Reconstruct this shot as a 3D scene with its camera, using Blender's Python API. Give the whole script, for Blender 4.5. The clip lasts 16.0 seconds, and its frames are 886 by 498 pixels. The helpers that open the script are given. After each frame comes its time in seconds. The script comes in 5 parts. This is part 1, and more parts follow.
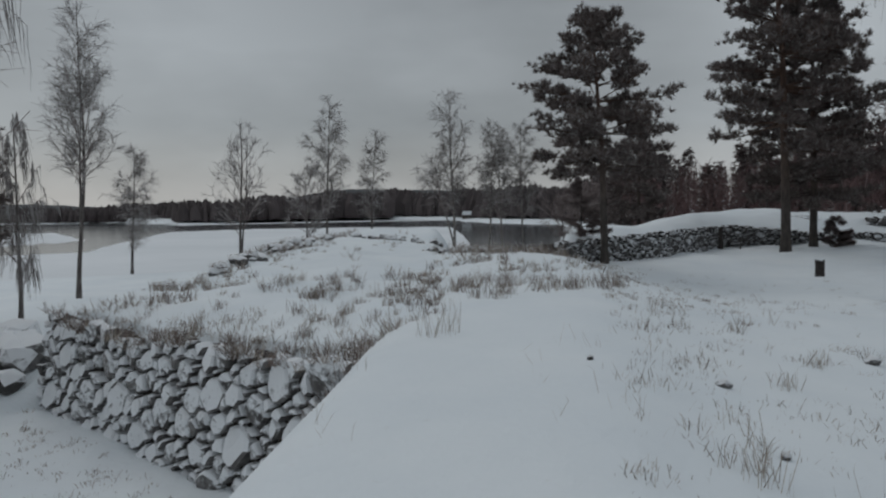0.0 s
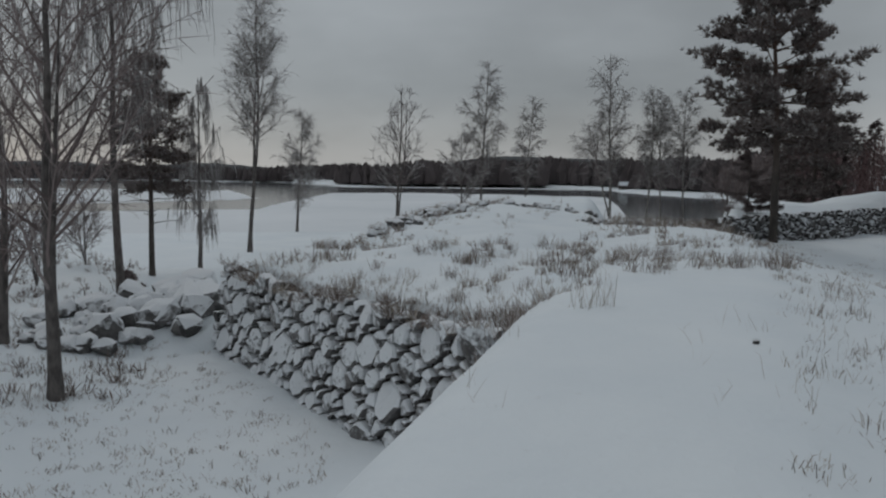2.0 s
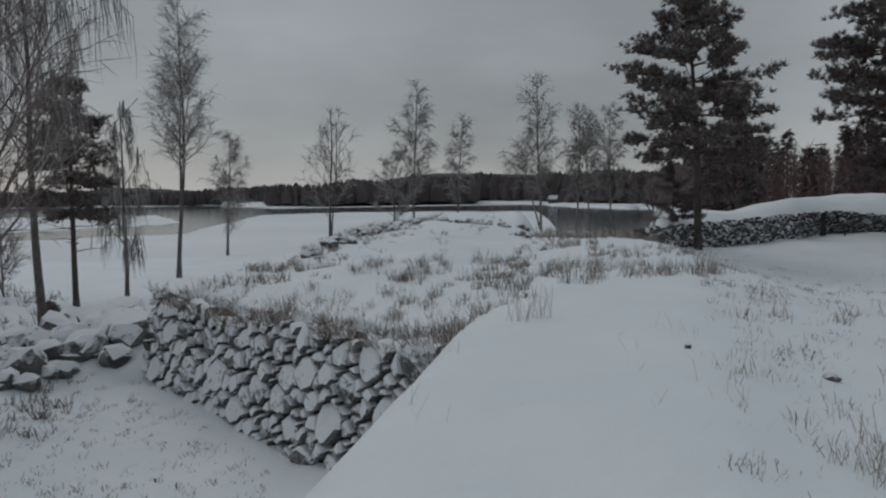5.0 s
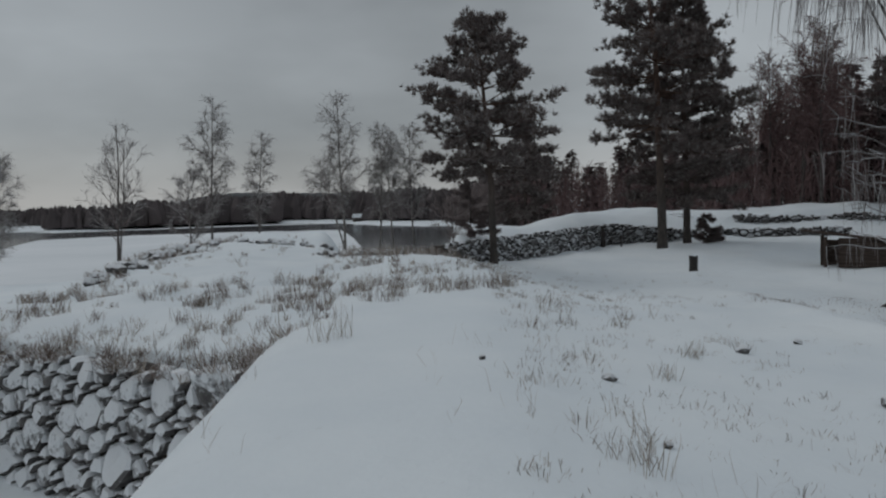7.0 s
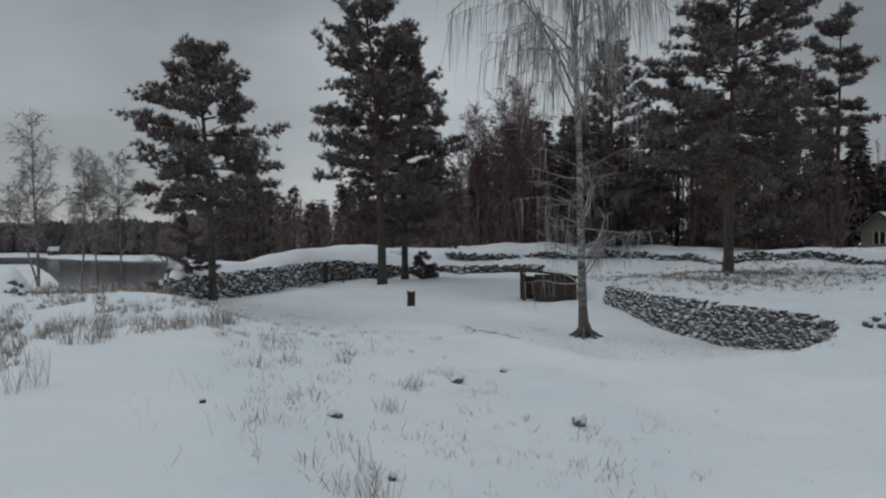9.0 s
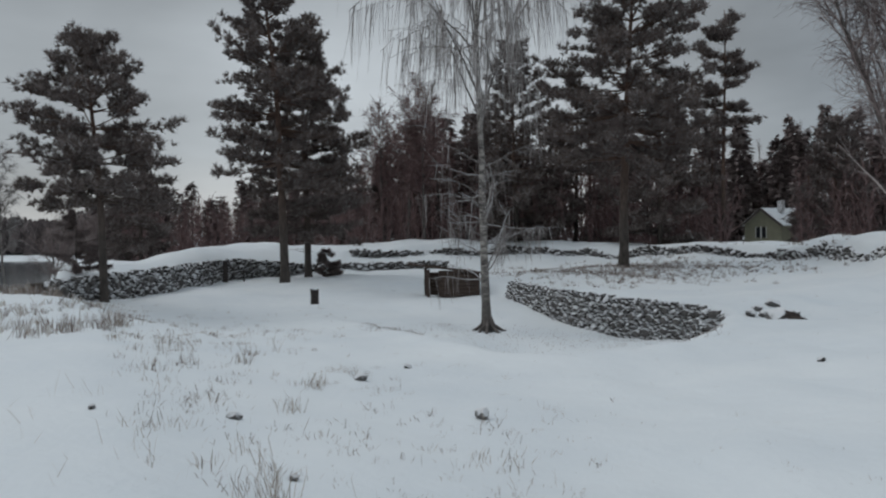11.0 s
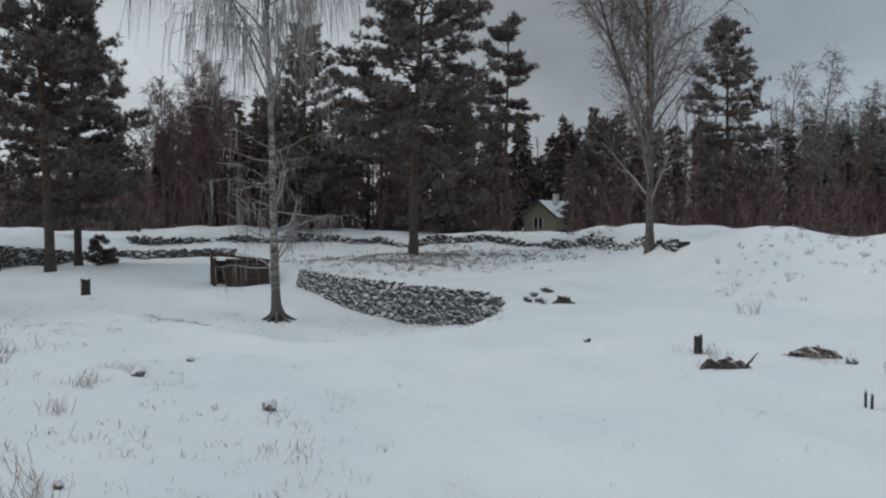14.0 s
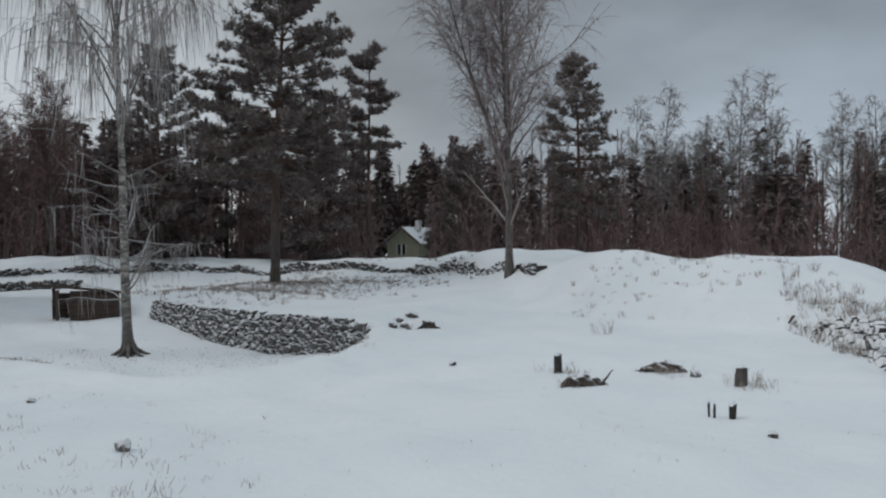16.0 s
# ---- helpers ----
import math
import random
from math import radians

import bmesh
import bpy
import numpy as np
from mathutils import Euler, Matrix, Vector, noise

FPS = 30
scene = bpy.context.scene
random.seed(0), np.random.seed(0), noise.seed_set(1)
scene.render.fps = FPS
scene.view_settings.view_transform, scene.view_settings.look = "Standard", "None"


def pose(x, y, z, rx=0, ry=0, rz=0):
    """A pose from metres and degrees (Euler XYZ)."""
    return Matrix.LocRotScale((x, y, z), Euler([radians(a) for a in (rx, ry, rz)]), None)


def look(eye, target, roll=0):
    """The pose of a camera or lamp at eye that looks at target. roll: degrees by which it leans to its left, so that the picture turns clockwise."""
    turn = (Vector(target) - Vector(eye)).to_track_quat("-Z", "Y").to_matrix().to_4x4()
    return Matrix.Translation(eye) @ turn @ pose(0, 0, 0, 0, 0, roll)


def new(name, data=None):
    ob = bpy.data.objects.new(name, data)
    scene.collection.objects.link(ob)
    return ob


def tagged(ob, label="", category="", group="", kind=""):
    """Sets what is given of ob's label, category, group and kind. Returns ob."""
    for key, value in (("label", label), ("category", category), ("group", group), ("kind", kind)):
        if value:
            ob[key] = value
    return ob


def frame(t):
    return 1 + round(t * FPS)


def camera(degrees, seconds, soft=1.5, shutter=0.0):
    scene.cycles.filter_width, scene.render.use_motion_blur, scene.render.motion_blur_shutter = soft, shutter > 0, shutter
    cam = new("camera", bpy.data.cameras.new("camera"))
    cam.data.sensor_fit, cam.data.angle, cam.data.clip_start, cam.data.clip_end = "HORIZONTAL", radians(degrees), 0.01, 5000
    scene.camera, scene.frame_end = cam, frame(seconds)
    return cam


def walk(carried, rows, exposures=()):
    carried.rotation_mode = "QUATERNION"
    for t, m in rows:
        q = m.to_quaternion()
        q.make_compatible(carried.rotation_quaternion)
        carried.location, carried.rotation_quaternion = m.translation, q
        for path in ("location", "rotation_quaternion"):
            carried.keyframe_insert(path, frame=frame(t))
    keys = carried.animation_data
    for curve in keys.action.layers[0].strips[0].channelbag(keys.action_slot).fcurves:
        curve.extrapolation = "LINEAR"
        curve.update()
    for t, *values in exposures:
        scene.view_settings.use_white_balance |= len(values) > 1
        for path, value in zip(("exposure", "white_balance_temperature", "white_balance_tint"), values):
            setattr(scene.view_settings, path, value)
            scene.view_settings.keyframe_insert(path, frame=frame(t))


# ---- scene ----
import functools

cam = camera(60.0, 16.0, soft=2.2)
# seconds, place in metres, then pitch, lean and turn in degrees
ROWS = [
    (0.0, 0.022, -0.029, 1.643, -3.39, 0.99, -0.00),
    (0.5, 0.053, -0.013, 1.660, -3.24, 0.65, 3.62),
    (1.0, 0.057, -0.010, 1.655, -3.86, 0.76, 6.83),
    (1.5, 0.027, 0.003, 1.655, -4.81, 0.73, 10.08),
    (2.0, -0.037, 0.011, 1.644, -5.77, -0.63, 11.42),
    (2.5, -0.071, 0.017, 1.643, -6.40, -0.59, 11.01),
    (3.0, -0.067, 0.008, 1.643, -6.00, 0.91, 10.11),
    (3.5, -0.071, 0.004, 1.648, -4.93, 1.51, 9.39),
    (3.7, -0.071, 0.004, 1.648, -4.69, 1.23, 9.07),
    (5.8, -0.061, -0.022, 1.634, -4.55, 0.19, 1.13),
    (6.0, -0.061, -0.022, 1.634, -4.78, -0.22, -0.91),
    (6.5, -0.049, -0.020, 1.642, -4.43, 0.89, -4.98),
    (7.0, 0.026, 0.012, 1.644, -3.41, 1.65, -8.18),
    (7.5, 0.019, -0.029, 1.643, -2.84, 2.41, -10.78),
    (8.0, 0.023, -0.001, 1.644, -2.39, 0.84, -16.01),
    (8.5, -0.010, 0.019, 1.657, -1.55, -0.40, -22.90),
    (9.0, -0.014, 0.032, 1.655, -1.12, 0.54, -28.69),
    (9.5, -0.017, 0.034, 1.653, -0.94, 0.86, -32.64),
    (10.0, -0.013, 0.027, 1.643, -1.42, 1.56, -35.74),
    (10.2, -0.013, 0.027, 1.643, -1.39, 0.44, -36.06),
    (12.3, 0.064, 0.005, 1.659, -1.65, 2.87, -36.43),
    (12.5, 0.064, 0.005, 1.659, -1.53, 3.24, -38.81),
    (13.0, 0.057, -0.005, 1.668, -1.98, -0.04, -45.79),
    (13.5, 0.013, -0.011, 1.673, -2.44, -1.28, -50.03),
    (14.0, 0.026, -0.006, 1.660, -2.46, 0.00, -51.21),
    (14.5, 0.033, -0.025, 1.656, -1.71, 0.94, -52.76),
    (15.0, 0.013, -0.012, 1.637, 0.06, 0.03, -55.47),
    (15.5, -0.018, -0.006, 1.642, 1.17, 1.09, -58.47),
    (16.0, -0.004, 0.023, 1.648, -0.51, 0.51, -61.41),
]
EXPOSURES = [(0.0, -0.30), (2.0, -0.42), (3.5, -0.42), (7.0, -0.36), (8.0, -0.25), (9.0, -0.08), (10.0, 0.08), (12.5, 0.14), (14.5, 0.21), (16.0, 0.21)]
walk(cam, [(t, pose(x, y, z, 90 + tilt, lean, turn)) for t, x, y, z, tilt, lean, turn in ROWS], EXPOSURES)

# ---------------------------------------------------------------- sky and sun
world = bpy.data.worlds.new("winter_sky")
scene.world = world
world.use_nodes = True
wn, wl = world.node_tree.nodes, world.node_tree.links
background = wn["Background"]
sky = wn.new("ShaderNodeTexSky")
sky.sky_type, sky.sun_disc = "NISHITA", False
sky.sun_elevation, sky.sun_rotation = radians(14), radians(-60)
coord = wn.new("ShaderNodeTexCoord")
split = wn.new("ShaderNodeSeparateXYZ")
wl.new(coord.outputs["Generated"], split.inputs[0])
ramp = wn.new("ShaderNodeValToRGB")
stops = [(0.0, (0.52, 0.53, 0.53)), (0.03, (0.43, 0.447, 0.455)), (0.10, (0.322, 0.35, 0.372)), (0.28, (0.293, 0.32, 0.342)), (0.55, (0.42, 0.455, 0.49)), (1.0, (0.57, 0.62, 0.665))]
while len(ramp.color_ramp.elements) < len(stops):
    ramp.color_ramp.elements.new(0.5)
for e, (p, c) in zip(ramp.color_ramp.elements, stops):
    e.position, e.color = p, (*c, 1)
wl.new(split.outputs["Z"], ramp.inputs[0])
# low cloud: soft bands, stretched along the horizon
stretch = wn.new("ShaderNodeMapping")
stretch.inputs["Scale"].default_value = (1.0, 1.0, 2.6)
wl.new(coord.outputs["Generated"], stretch.inputs[0])
cloud = wn.new("ShaderNodeTexNoise")
cloud.inputs["Scale"].default_value, cloud.inputs["Detail"].default_value, cloud.inputs["Roughness"].default_value = 1.7, 5, 0.5
wl.new(stretch.outputs[0], cloud.inputs["Vector"])
puff = wn.new("ShaderNodeMapRange")
puff.inputs["From Min"].default_value, puff.inputs["From Max"].default_value = 0.3, 0.7
puff.inputs["To Min"].default_value, puff.inputs["To Max"].default_value = 0.7, 1.4
wl.new(cloud.outputs["Fac"], puff.inputs["Value"])
shade = wn.new("ShaderNodeMix")
shade.data_type, shade.blend_type = "RGBA", "MULTIPLY"
shade.inputs["Factor"].default_value = 1.0
wl.new(ramp.outputs[0], shade.inputs["A"])
wl.new(puff.outputs[0], shade.inputs["B"])
faint = wn.new("ShaderNodeMix")
faint.data_type, faint.blend_type = "RGBA", "ADD"
faint.inputs["Factor"].default_value = 0.004
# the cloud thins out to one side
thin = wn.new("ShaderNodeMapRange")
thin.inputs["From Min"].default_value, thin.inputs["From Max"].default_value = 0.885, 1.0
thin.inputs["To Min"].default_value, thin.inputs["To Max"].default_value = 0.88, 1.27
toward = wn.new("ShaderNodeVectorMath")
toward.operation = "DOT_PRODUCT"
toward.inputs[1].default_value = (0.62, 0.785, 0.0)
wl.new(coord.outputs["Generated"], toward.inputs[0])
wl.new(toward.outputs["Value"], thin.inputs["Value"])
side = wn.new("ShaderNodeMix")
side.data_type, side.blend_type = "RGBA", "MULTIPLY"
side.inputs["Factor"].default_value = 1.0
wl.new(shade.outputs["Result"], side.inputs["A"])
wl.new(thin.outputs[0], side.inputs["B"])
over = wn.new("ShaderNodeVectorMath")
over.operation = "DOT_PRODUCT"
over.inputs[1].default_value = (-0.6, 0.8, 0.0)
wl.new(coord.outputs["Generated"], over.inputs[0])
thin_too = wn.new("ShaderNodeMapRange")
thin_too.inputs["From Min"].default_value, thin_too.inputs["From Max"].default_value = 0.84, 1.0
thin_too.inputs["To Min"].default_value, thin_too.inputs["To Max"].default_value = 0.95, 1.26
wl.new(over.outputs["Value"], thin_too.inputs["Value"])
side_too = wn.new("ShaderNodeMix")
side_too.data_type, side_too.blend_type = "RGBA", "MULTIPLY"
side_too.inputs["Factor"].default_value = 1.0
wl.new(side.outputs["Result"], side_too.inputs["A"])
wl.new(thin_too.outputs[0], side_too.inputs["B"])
# the cloud turns bluer away from the thin places
away = wn.new("ShaderNodeVectorMath")
away.operation = "DOT_PRODUCT"
away.inputs[1].default_value = (1.0, 0.0, 0.0)
wl.new(coord.outputs["Generated"], away.inputs[0])
blue = wn.new("ShaderNodeMapRange")
blue.inputs["From Min"].default_value, blue.inputs["From Max"].default_value = 0.8, 1.0
wl.new(away.outputs["Value"], blue.inputs["Value"])
cool = wn.new("ShaderNodeMix")
cool.data_type, cool.blend_type = "RGBA", "MULTIPLY"
cool.inputs["B"].default_value = (0.88, 0.945, 1.03, 1)
wl.new(blue.outputs[0], cool.inputs["Factor"])
wl.new(side_too.outputs["Result"], cool.inputs["A"])
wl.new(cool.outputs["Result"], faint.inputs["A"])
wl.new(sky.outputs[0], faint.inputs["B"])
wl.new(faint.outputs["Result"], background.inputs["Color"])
background.inputs["Strength"].default_value = 1.0

sun = new("sun", bpy.data.lights.new("sun", "SUN"))
sun.data.energy, sun.data.angle, sun.data.color = 0.5, radians(40), (1.0, 0.97, 0.93)
sun.matrix_world = look((0, 0, 0), (0.5, -0.6, -0.9))


# ---------------------------------------------------------------- materials
def material(name):
    m = bpy.data.materials.new(name)
    m.use_nodes = True
    return m, m.node_tree.nodes, m.node_tree.links, m.node_tree.nodes["Principled BSDF"]


def noise_node(n, l, scale, detail=4, rough=0.55, where="Object", stretch=None):
    tc = n.new("ShaderNodeTexCoord")
    t = n.new("ShaderNodeTexNoise")
    t.inputs["Scale"].default_value, t.inputs["Detail"].default_value, t.inputs["Roughness"].default_value = scale, detail, rough
    if stretch:
        mp = n.new("ShaderNodeMapping")
        mp.inputs["Scale"].default_value = stretch
        l.new(tc.outputs[where], mp.inputs[0])
        l.new(mp.outputs[0], t.inputs["Vector"])
    else:
        l.new(tc.outputs[where], t.inputs["Vector"])
    return t


def ramp_node(n, l, source, stops):
    r = n.new("ShaderNodeValToRGB")
    while len(r.color_ramp.elements) < len(stops):
        r.color_ramp.elements.new(0.5)
    for e, (p, c) in zip(r.color_ramp.elements, stops):
        e.position, e.color = p, (*c, 1)
    l.new(source, r.inputs[0])
    return r


def bumped(n, l, b, height, strength, distance):
    bump = n.new("ShaderNodeBump")
    bump.inputs["Strength"].default_value, bump.inputs["Distance"].default_value = strength, distance
    l.new(height, bump.inputs["Height"])
    l.new(bump.outputs[0], b.inputs["Normal"])


def mixed(n, l, factor, a, b):
    m = n.new("ShaderNodeMix")
    m.data_type = "RGBA"
    l.new(factor, m.inputs["Factor"])
    l.new(a, m.inputs["A"])
    if isinstance(b, tuple):
        m.inputs["B"].default_value = (*b, 1)
    else:
        l.new(b, m.inputs["B"])
    return m.outputs["Result"]


def plain(name, dark, light, scale, rough=0.85, bump=0.0, distance=0.02, stretch=None):
    m, n, l, b = material(name)
    t = noise_node(n, l, scale, 5, 0.6, stretch=stretch)
    r = ramp_node(n, l, t.outputs["Fac"], [(0.32, dark), (0.68, light)])
    l.new(r.outputs[0], b.inputs["Base Color"])
    b.inputs["Roughness"].default_value = rough
    if bump:
        bumped(n, l, b, t.outputs["Fac"], bump, distance)
    return m


def dusted(name, dark, light, scale, low=0.25, high=0.75, snow=(0.74, 0.77, 0.80), rough=0.9, bump=0.5, distance=0.03, patch=3.0, vary=False):
    """A surface with snow lying on the faces that look up, ragged by noise."""
    m, n, l, b = material(name)
    t = noise_node(n, l, scale, 5, 0.6)
    base = ramp_node(n, l, t.outputs["Fac"], [(0.3, dark), (0.7, light)]).outputs[0]
    p = noise_node(n, l, patch, 4, 0.6)
    if vary:
        info = n.new("ShaderNodeObjectInfo")
        apart = n.new("ShaderNodeVectorMath")
        apart.operation = "SCALE"
        apart.inputs[0].default_value = (37.0, 61.0, 23.0)
        l.new(info.outputs["Random"], apart.inputs["Scale"])
        for tex in (t, p):
            moved = n.new("ShaderNodeVectorMath")
            l.new(tex.inputs["Vector"].links[0].from_socket, moved.inputs[0])
            l.new(apart.outputs[0], moved.inputs[1])
            l.new(moved.outputs[0], tex.inputs["Vector"])
        hue = n.new("ShaderNodeHueSaturation")
        mr = n.new("ShaderNodeMapRange")
        mr.inputs["To Min"].default_value, mr.inputs["To Max"].default_value = 0.6, 1.35
        l.new(info.outputs["Random"], mr.inputs["Value"])
        l.new(mr.outputs[0], hue.inputs["Value"])
        l.new(base, hue.inputs["Color"])
        base = hue.outputs[0]
    g = n.new("ShaderNodeNewGeometry")
    s = n.new("ShaderNodeSeparateXYZ")
    l.new(g.outputs["Normal"], s.inputs[0])
    add = n.new("ShaderNodeMath")
    add.operation = "MULTIPLY_ADD"
    l.new(p.outputs["Fac"], add.inputs[0])
    add.inputs[1].default_value = 0.9
    l.new(s.outputs["Z"], add.inputs[2])
    mr = n.new("ShaderNodeMapRange")
    mr.inputs["From Min"].default_value, mr.inputs["From Max"].default_value = low + 0.45, high + 0.45
    l.new(add.outputs[0], mr.inputs["Value"])
    l.new(mixed(n, l, mr.outputs[0], base, snow), b.inputs["Base Color"])
    b.inputs["Roughness"].default_value = rough
    bumped(n, l, b, t.outputs["Fac"], bump, distance)
    return m


def snow_material():
    m, n, l, b = material("snow")
    big = noise_node(n, l, 0.35, 4, 0.55)
    fine = noise_node(n, l, 9.0, 6, 0.65)
    r = ramp_node(n, l, big.outputs["Fac"], [(0.3, (0.75, 0.805, 0.845)), (0.7, (0.83, 0.875, 0.90))])
    litter = noise_node(n, l, 5.5, 7, 0.75)
    mr = n.new("ShaderNodeMapRange")
    mr.inputs["From Min"].default_value, mr.inputs["From Max"].default_value = 0.63, 0.74
    mr.inputs["To Max"].default_value = 0.4
    l.new(litter.outputs["Fac"], mr.inputs["Value"])
    l.new(mixed(n, l, mr.outputs[0], r.outputs[0], (0.42, 0.38, 0.33)), b.inputs["Base Color"])
    b.inputs["Roughness"].default_value = 0.75
    b.inputs["Specular IOR Level"].default_value = 0.25
    sum_ = n.new("ShaderNodeMath")
    sum_.operation = "MULTIPLY_ADD"
    l.new(fine.outputs["Fac"], sum_.inputs[0])
    sum_.inputs[1].default_value = 0.25
    mid = noise_node(n, l, 1.6, 4, 0.5)
    l.new(mid.outputs["Fac"], sum_.inputs[2])
    bumped(n, l, b, sum_.outputs[0], 0.5, 0.14)
    return m


def birch_bark():
    m, n, l, b = material("birch_bark")
    t = noise_node(n, l, 3.0, 4, 0.7, stretch=(1.2, 1.2, 4.5))
    r = ramp_node(n, l, t.outputs["Fac"], [(0.38, (0.05, 0.045, 0.042)), (0.49, (0.17, 0.155, 0.145)), (0.62, (0.40, 0.38, 0.35))])
    tc = n.new("ShaderNodeTexCoord")
    s = n.new("ShaderNodeSeparateXYZ")
    l.new(tc.outputs["Object"], s.inputs[0])
    low = n.new("ShaderNodeMapRange")
    low.inputs["From Min"].default_value, low.inputs["From Max"].default_value = 2.6, 0.3
    l.new(s.outputs["Z"], low.inputs["Value"])
    l.new(mixed(n, l, low.outputs[0], r.outputs[0], (0.085, 0.078, 0.072)), b.inputs["Base Color"])
    b.inputs["Roughness"].default_value = 0.8
    bumped(n, l, b, t.outputs["Fac"], 0.4, 0.02)
    return m


def pine_bark():
    m, n, l, b = material("pine_bark")
    t = noise_node(n, l, 5.0, 5, 0.7, stretch=(1, 1, 0.35))
    grey = ramp_node(n, l, t.outputs["Fac"], [(0.35, (0.035, 0.03, 0.027)), (0.65, (0.10, 0.085, 0.075))])
    warm = ramp_node(n, l, t.outputs["Fac"], [(0.35, (0.065, 0.042, 0.034)), (0.65, (0.15, 0.092, 0.068))])
    tc = n.new("ShaderNodeTexCoord")
    s = n.new("ShaderNodeSeparateXYZ")
    l.new(tc.outputs["Object"], s.inputs[0])
    up = n.new("ShaderNodeMapRange")
    up.inputs["From Min"].default_value, up.inputs["From Max"].default_value = 2.0, 6.5
    l.new(s.outputs["Z"], up.inputs["Value"])
    l.new(mixed(n, l, up.outputs[0], grey.outputs[0], warm.outputs[0]), b.inputs["Base Color"])
    b.inputs["Roughness"].default_value = 0.9
    bumped(n, l, b, t.outputs["Fac"], 0.8, 0.04)
    return m


def leaf_material(name, dark, light, frost, amount):
    """Needles, twigs and blades: tone varies from island to island, frost on some of them."""
    m, n, l, b = material(name)
    g = n.new("ShaderNodeNewGeometry")
    r = ramp_node(n, l, g.outputs["Random Per Island"], [(0.0, dark), (1.0 - amount, light), (1.0, frost)])
    l.new(r.outputs[0], b.inputs["Base Color"])
    b.inputs["Roughness"].default_value = 0.85
    b.inputs["Specular IOR Level"].default_value = 0.2
    return m


def water_material():
    m, n, l, b = material("lake_water")
    b.inputs["Base Color"].default_value = (0.02, 0.025, 0.03, 1)
    b.inputs["Roughness"].default_value = 0.12
    t = noise_node(n, l, 0.6, 4, 0.6, stretch=(1, 2, 1))
    bumped(n, l, b, t.outputs["Fac"], 0.08, 0.05)
    return m


SNOW = snow_material()
ICE = plain("snowy_ice", (0.66, 0.70, 0.73), (0.80, 0.83, 0.86), 0.02, 0.7)
WATER = water_material()
STONE = dusted("wall_stone", (0.06, 0.055, 0.053), (0.22, 0.21, 0.205), 5.0, -0.12, 0.1, snow=(0.82, 0.84, 0.86), patch=9.0, vary=True)
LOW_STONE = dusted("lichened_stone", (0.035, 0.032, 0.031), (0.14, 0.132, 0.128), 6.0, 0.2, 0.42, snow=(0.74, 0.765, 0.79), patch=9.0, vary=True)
RUBBLE = dusted("frosted_rubble", (0.035, 0.03, 0.03), (0.13, 0.12, 0.115), 6.0, -0.1, 0.12, snow=(0.80, 0.82, 0.84), patch=8.0, vary=True)
BOULDER = dusted("boulder_stone", (0.05, 0.047, 0.046), (0.17, 0.163, 0.158), 3.0, 0.05, 0.3, snow=(0.80, 0.82, 0.84), patch=3.5, bump=0.8, distance=0.06, vary=True)
GAP = plain("wall_core_earth", (0.02, 0.016, 0.014), (0.06, 0.048, 0.042), 9.0, 0.95)
BIRCH = birch_bark()
FROSTED = dusted("frosted_limb", (0.09, 0.08, 0.075), (0.24, 0.22, 0.21), 6.0, 0.0, 0.7, snow=(0.5, 0.51, 0.53), patch=7.0, bump=0.2)
TWIG = leaf_material("birch_twig", (0.15, 0.135, 0.13), (0.30, 0.275, 0.265), (0.55, 0.55, 0.55), 0.35)
PINE = pine_bark()
# both needle tones raised past real needles: haze and glare put into colour
NEEDLE = leaf_material("hazed_pine_needles", (0.118, 0.094, 0.088), (0.22, 0.185, 0.173), (0.37, 0.36, 0.355), 0.18)
SPRUCE = leaf_material("hazed_spruce_needles", (0.135, 0.108, 0.104), (0.225, 0.185, 0.178), (0.29, 0.26, 0.255), 0.12)
BRUSH = leaf_material("bare_brush", (0.13, 0.102, 0.098), (0.27, 0.22, 0.21), (0.40, 0.37, 0.36), 0.18)
FAR_WOOD = leaf_material("far_wood", (0.07, 0.06, 0.06), (0.125, 0.105, 0.105), (0.15, 0.13, 0.13), 0.1)
THICKET = leaf_material("wood_thicket", (0.115, 0.074, 0.072), (0.215, 0.143, 0.139), (0.28, 0.215, 0.21), 0.12)
STRAW = leaf_material("dry_grass", (0.20, 0.165, 0.135), (0.42, 0.36, 0.30), (0.70, 0.70, 0.70), 0.35)
HEATH = leaf_material("brown_heath", (0.10, 0.08, 0.07), (0.25, 0.19, 0.16), (0.62, 0.61, 0.61), 0.35)
LOG = plain("weathered_log", (0.035, 0.024, 0.020), (0.10, 0.07, 0.055), 6.0, 0.85, 0.6, 0.02, (1, 1, 8))
PLANK = plain("old_plank", (0.05, 0.042, 0.038), (0.13, 0.11, 0.10), 5.0, 0.85, 0.5, 0.01)
DARKWOOD = plain("charred_wood", (0.015, 0.013, 0.012), (0.06, 0.05, 0.045), 9.0, 0.9, 0.8, 0.03)
OLIVE = plain("yellow_green_paint", (0.21, 0.205, 0.145), (0.27, 0.265, 0.19), 1.5, 0.7)
WHITEPAINT = plain("white_paint", (0.66, 0.66, 0.64), (0.76, 0.76, 0.74), 2.0, 0.6)
GLASS = plain("dark_pane", (0.02, 0.022, 0.025), (0.03, 0.032, 0.036), 1.0, 0.08)
GREYBARK = plain("grey_bark", (0.05, 0.043, 0.04), (0.17, 0.15, 0.14), 7.0, 0.9, 0.6, 0.02, (1, 1, 0.4))
HILL = plain("wooded_hill", (0.035, 0.04, 0.043), (0.075, 0.08, 0.085), 0.02, 1.0)


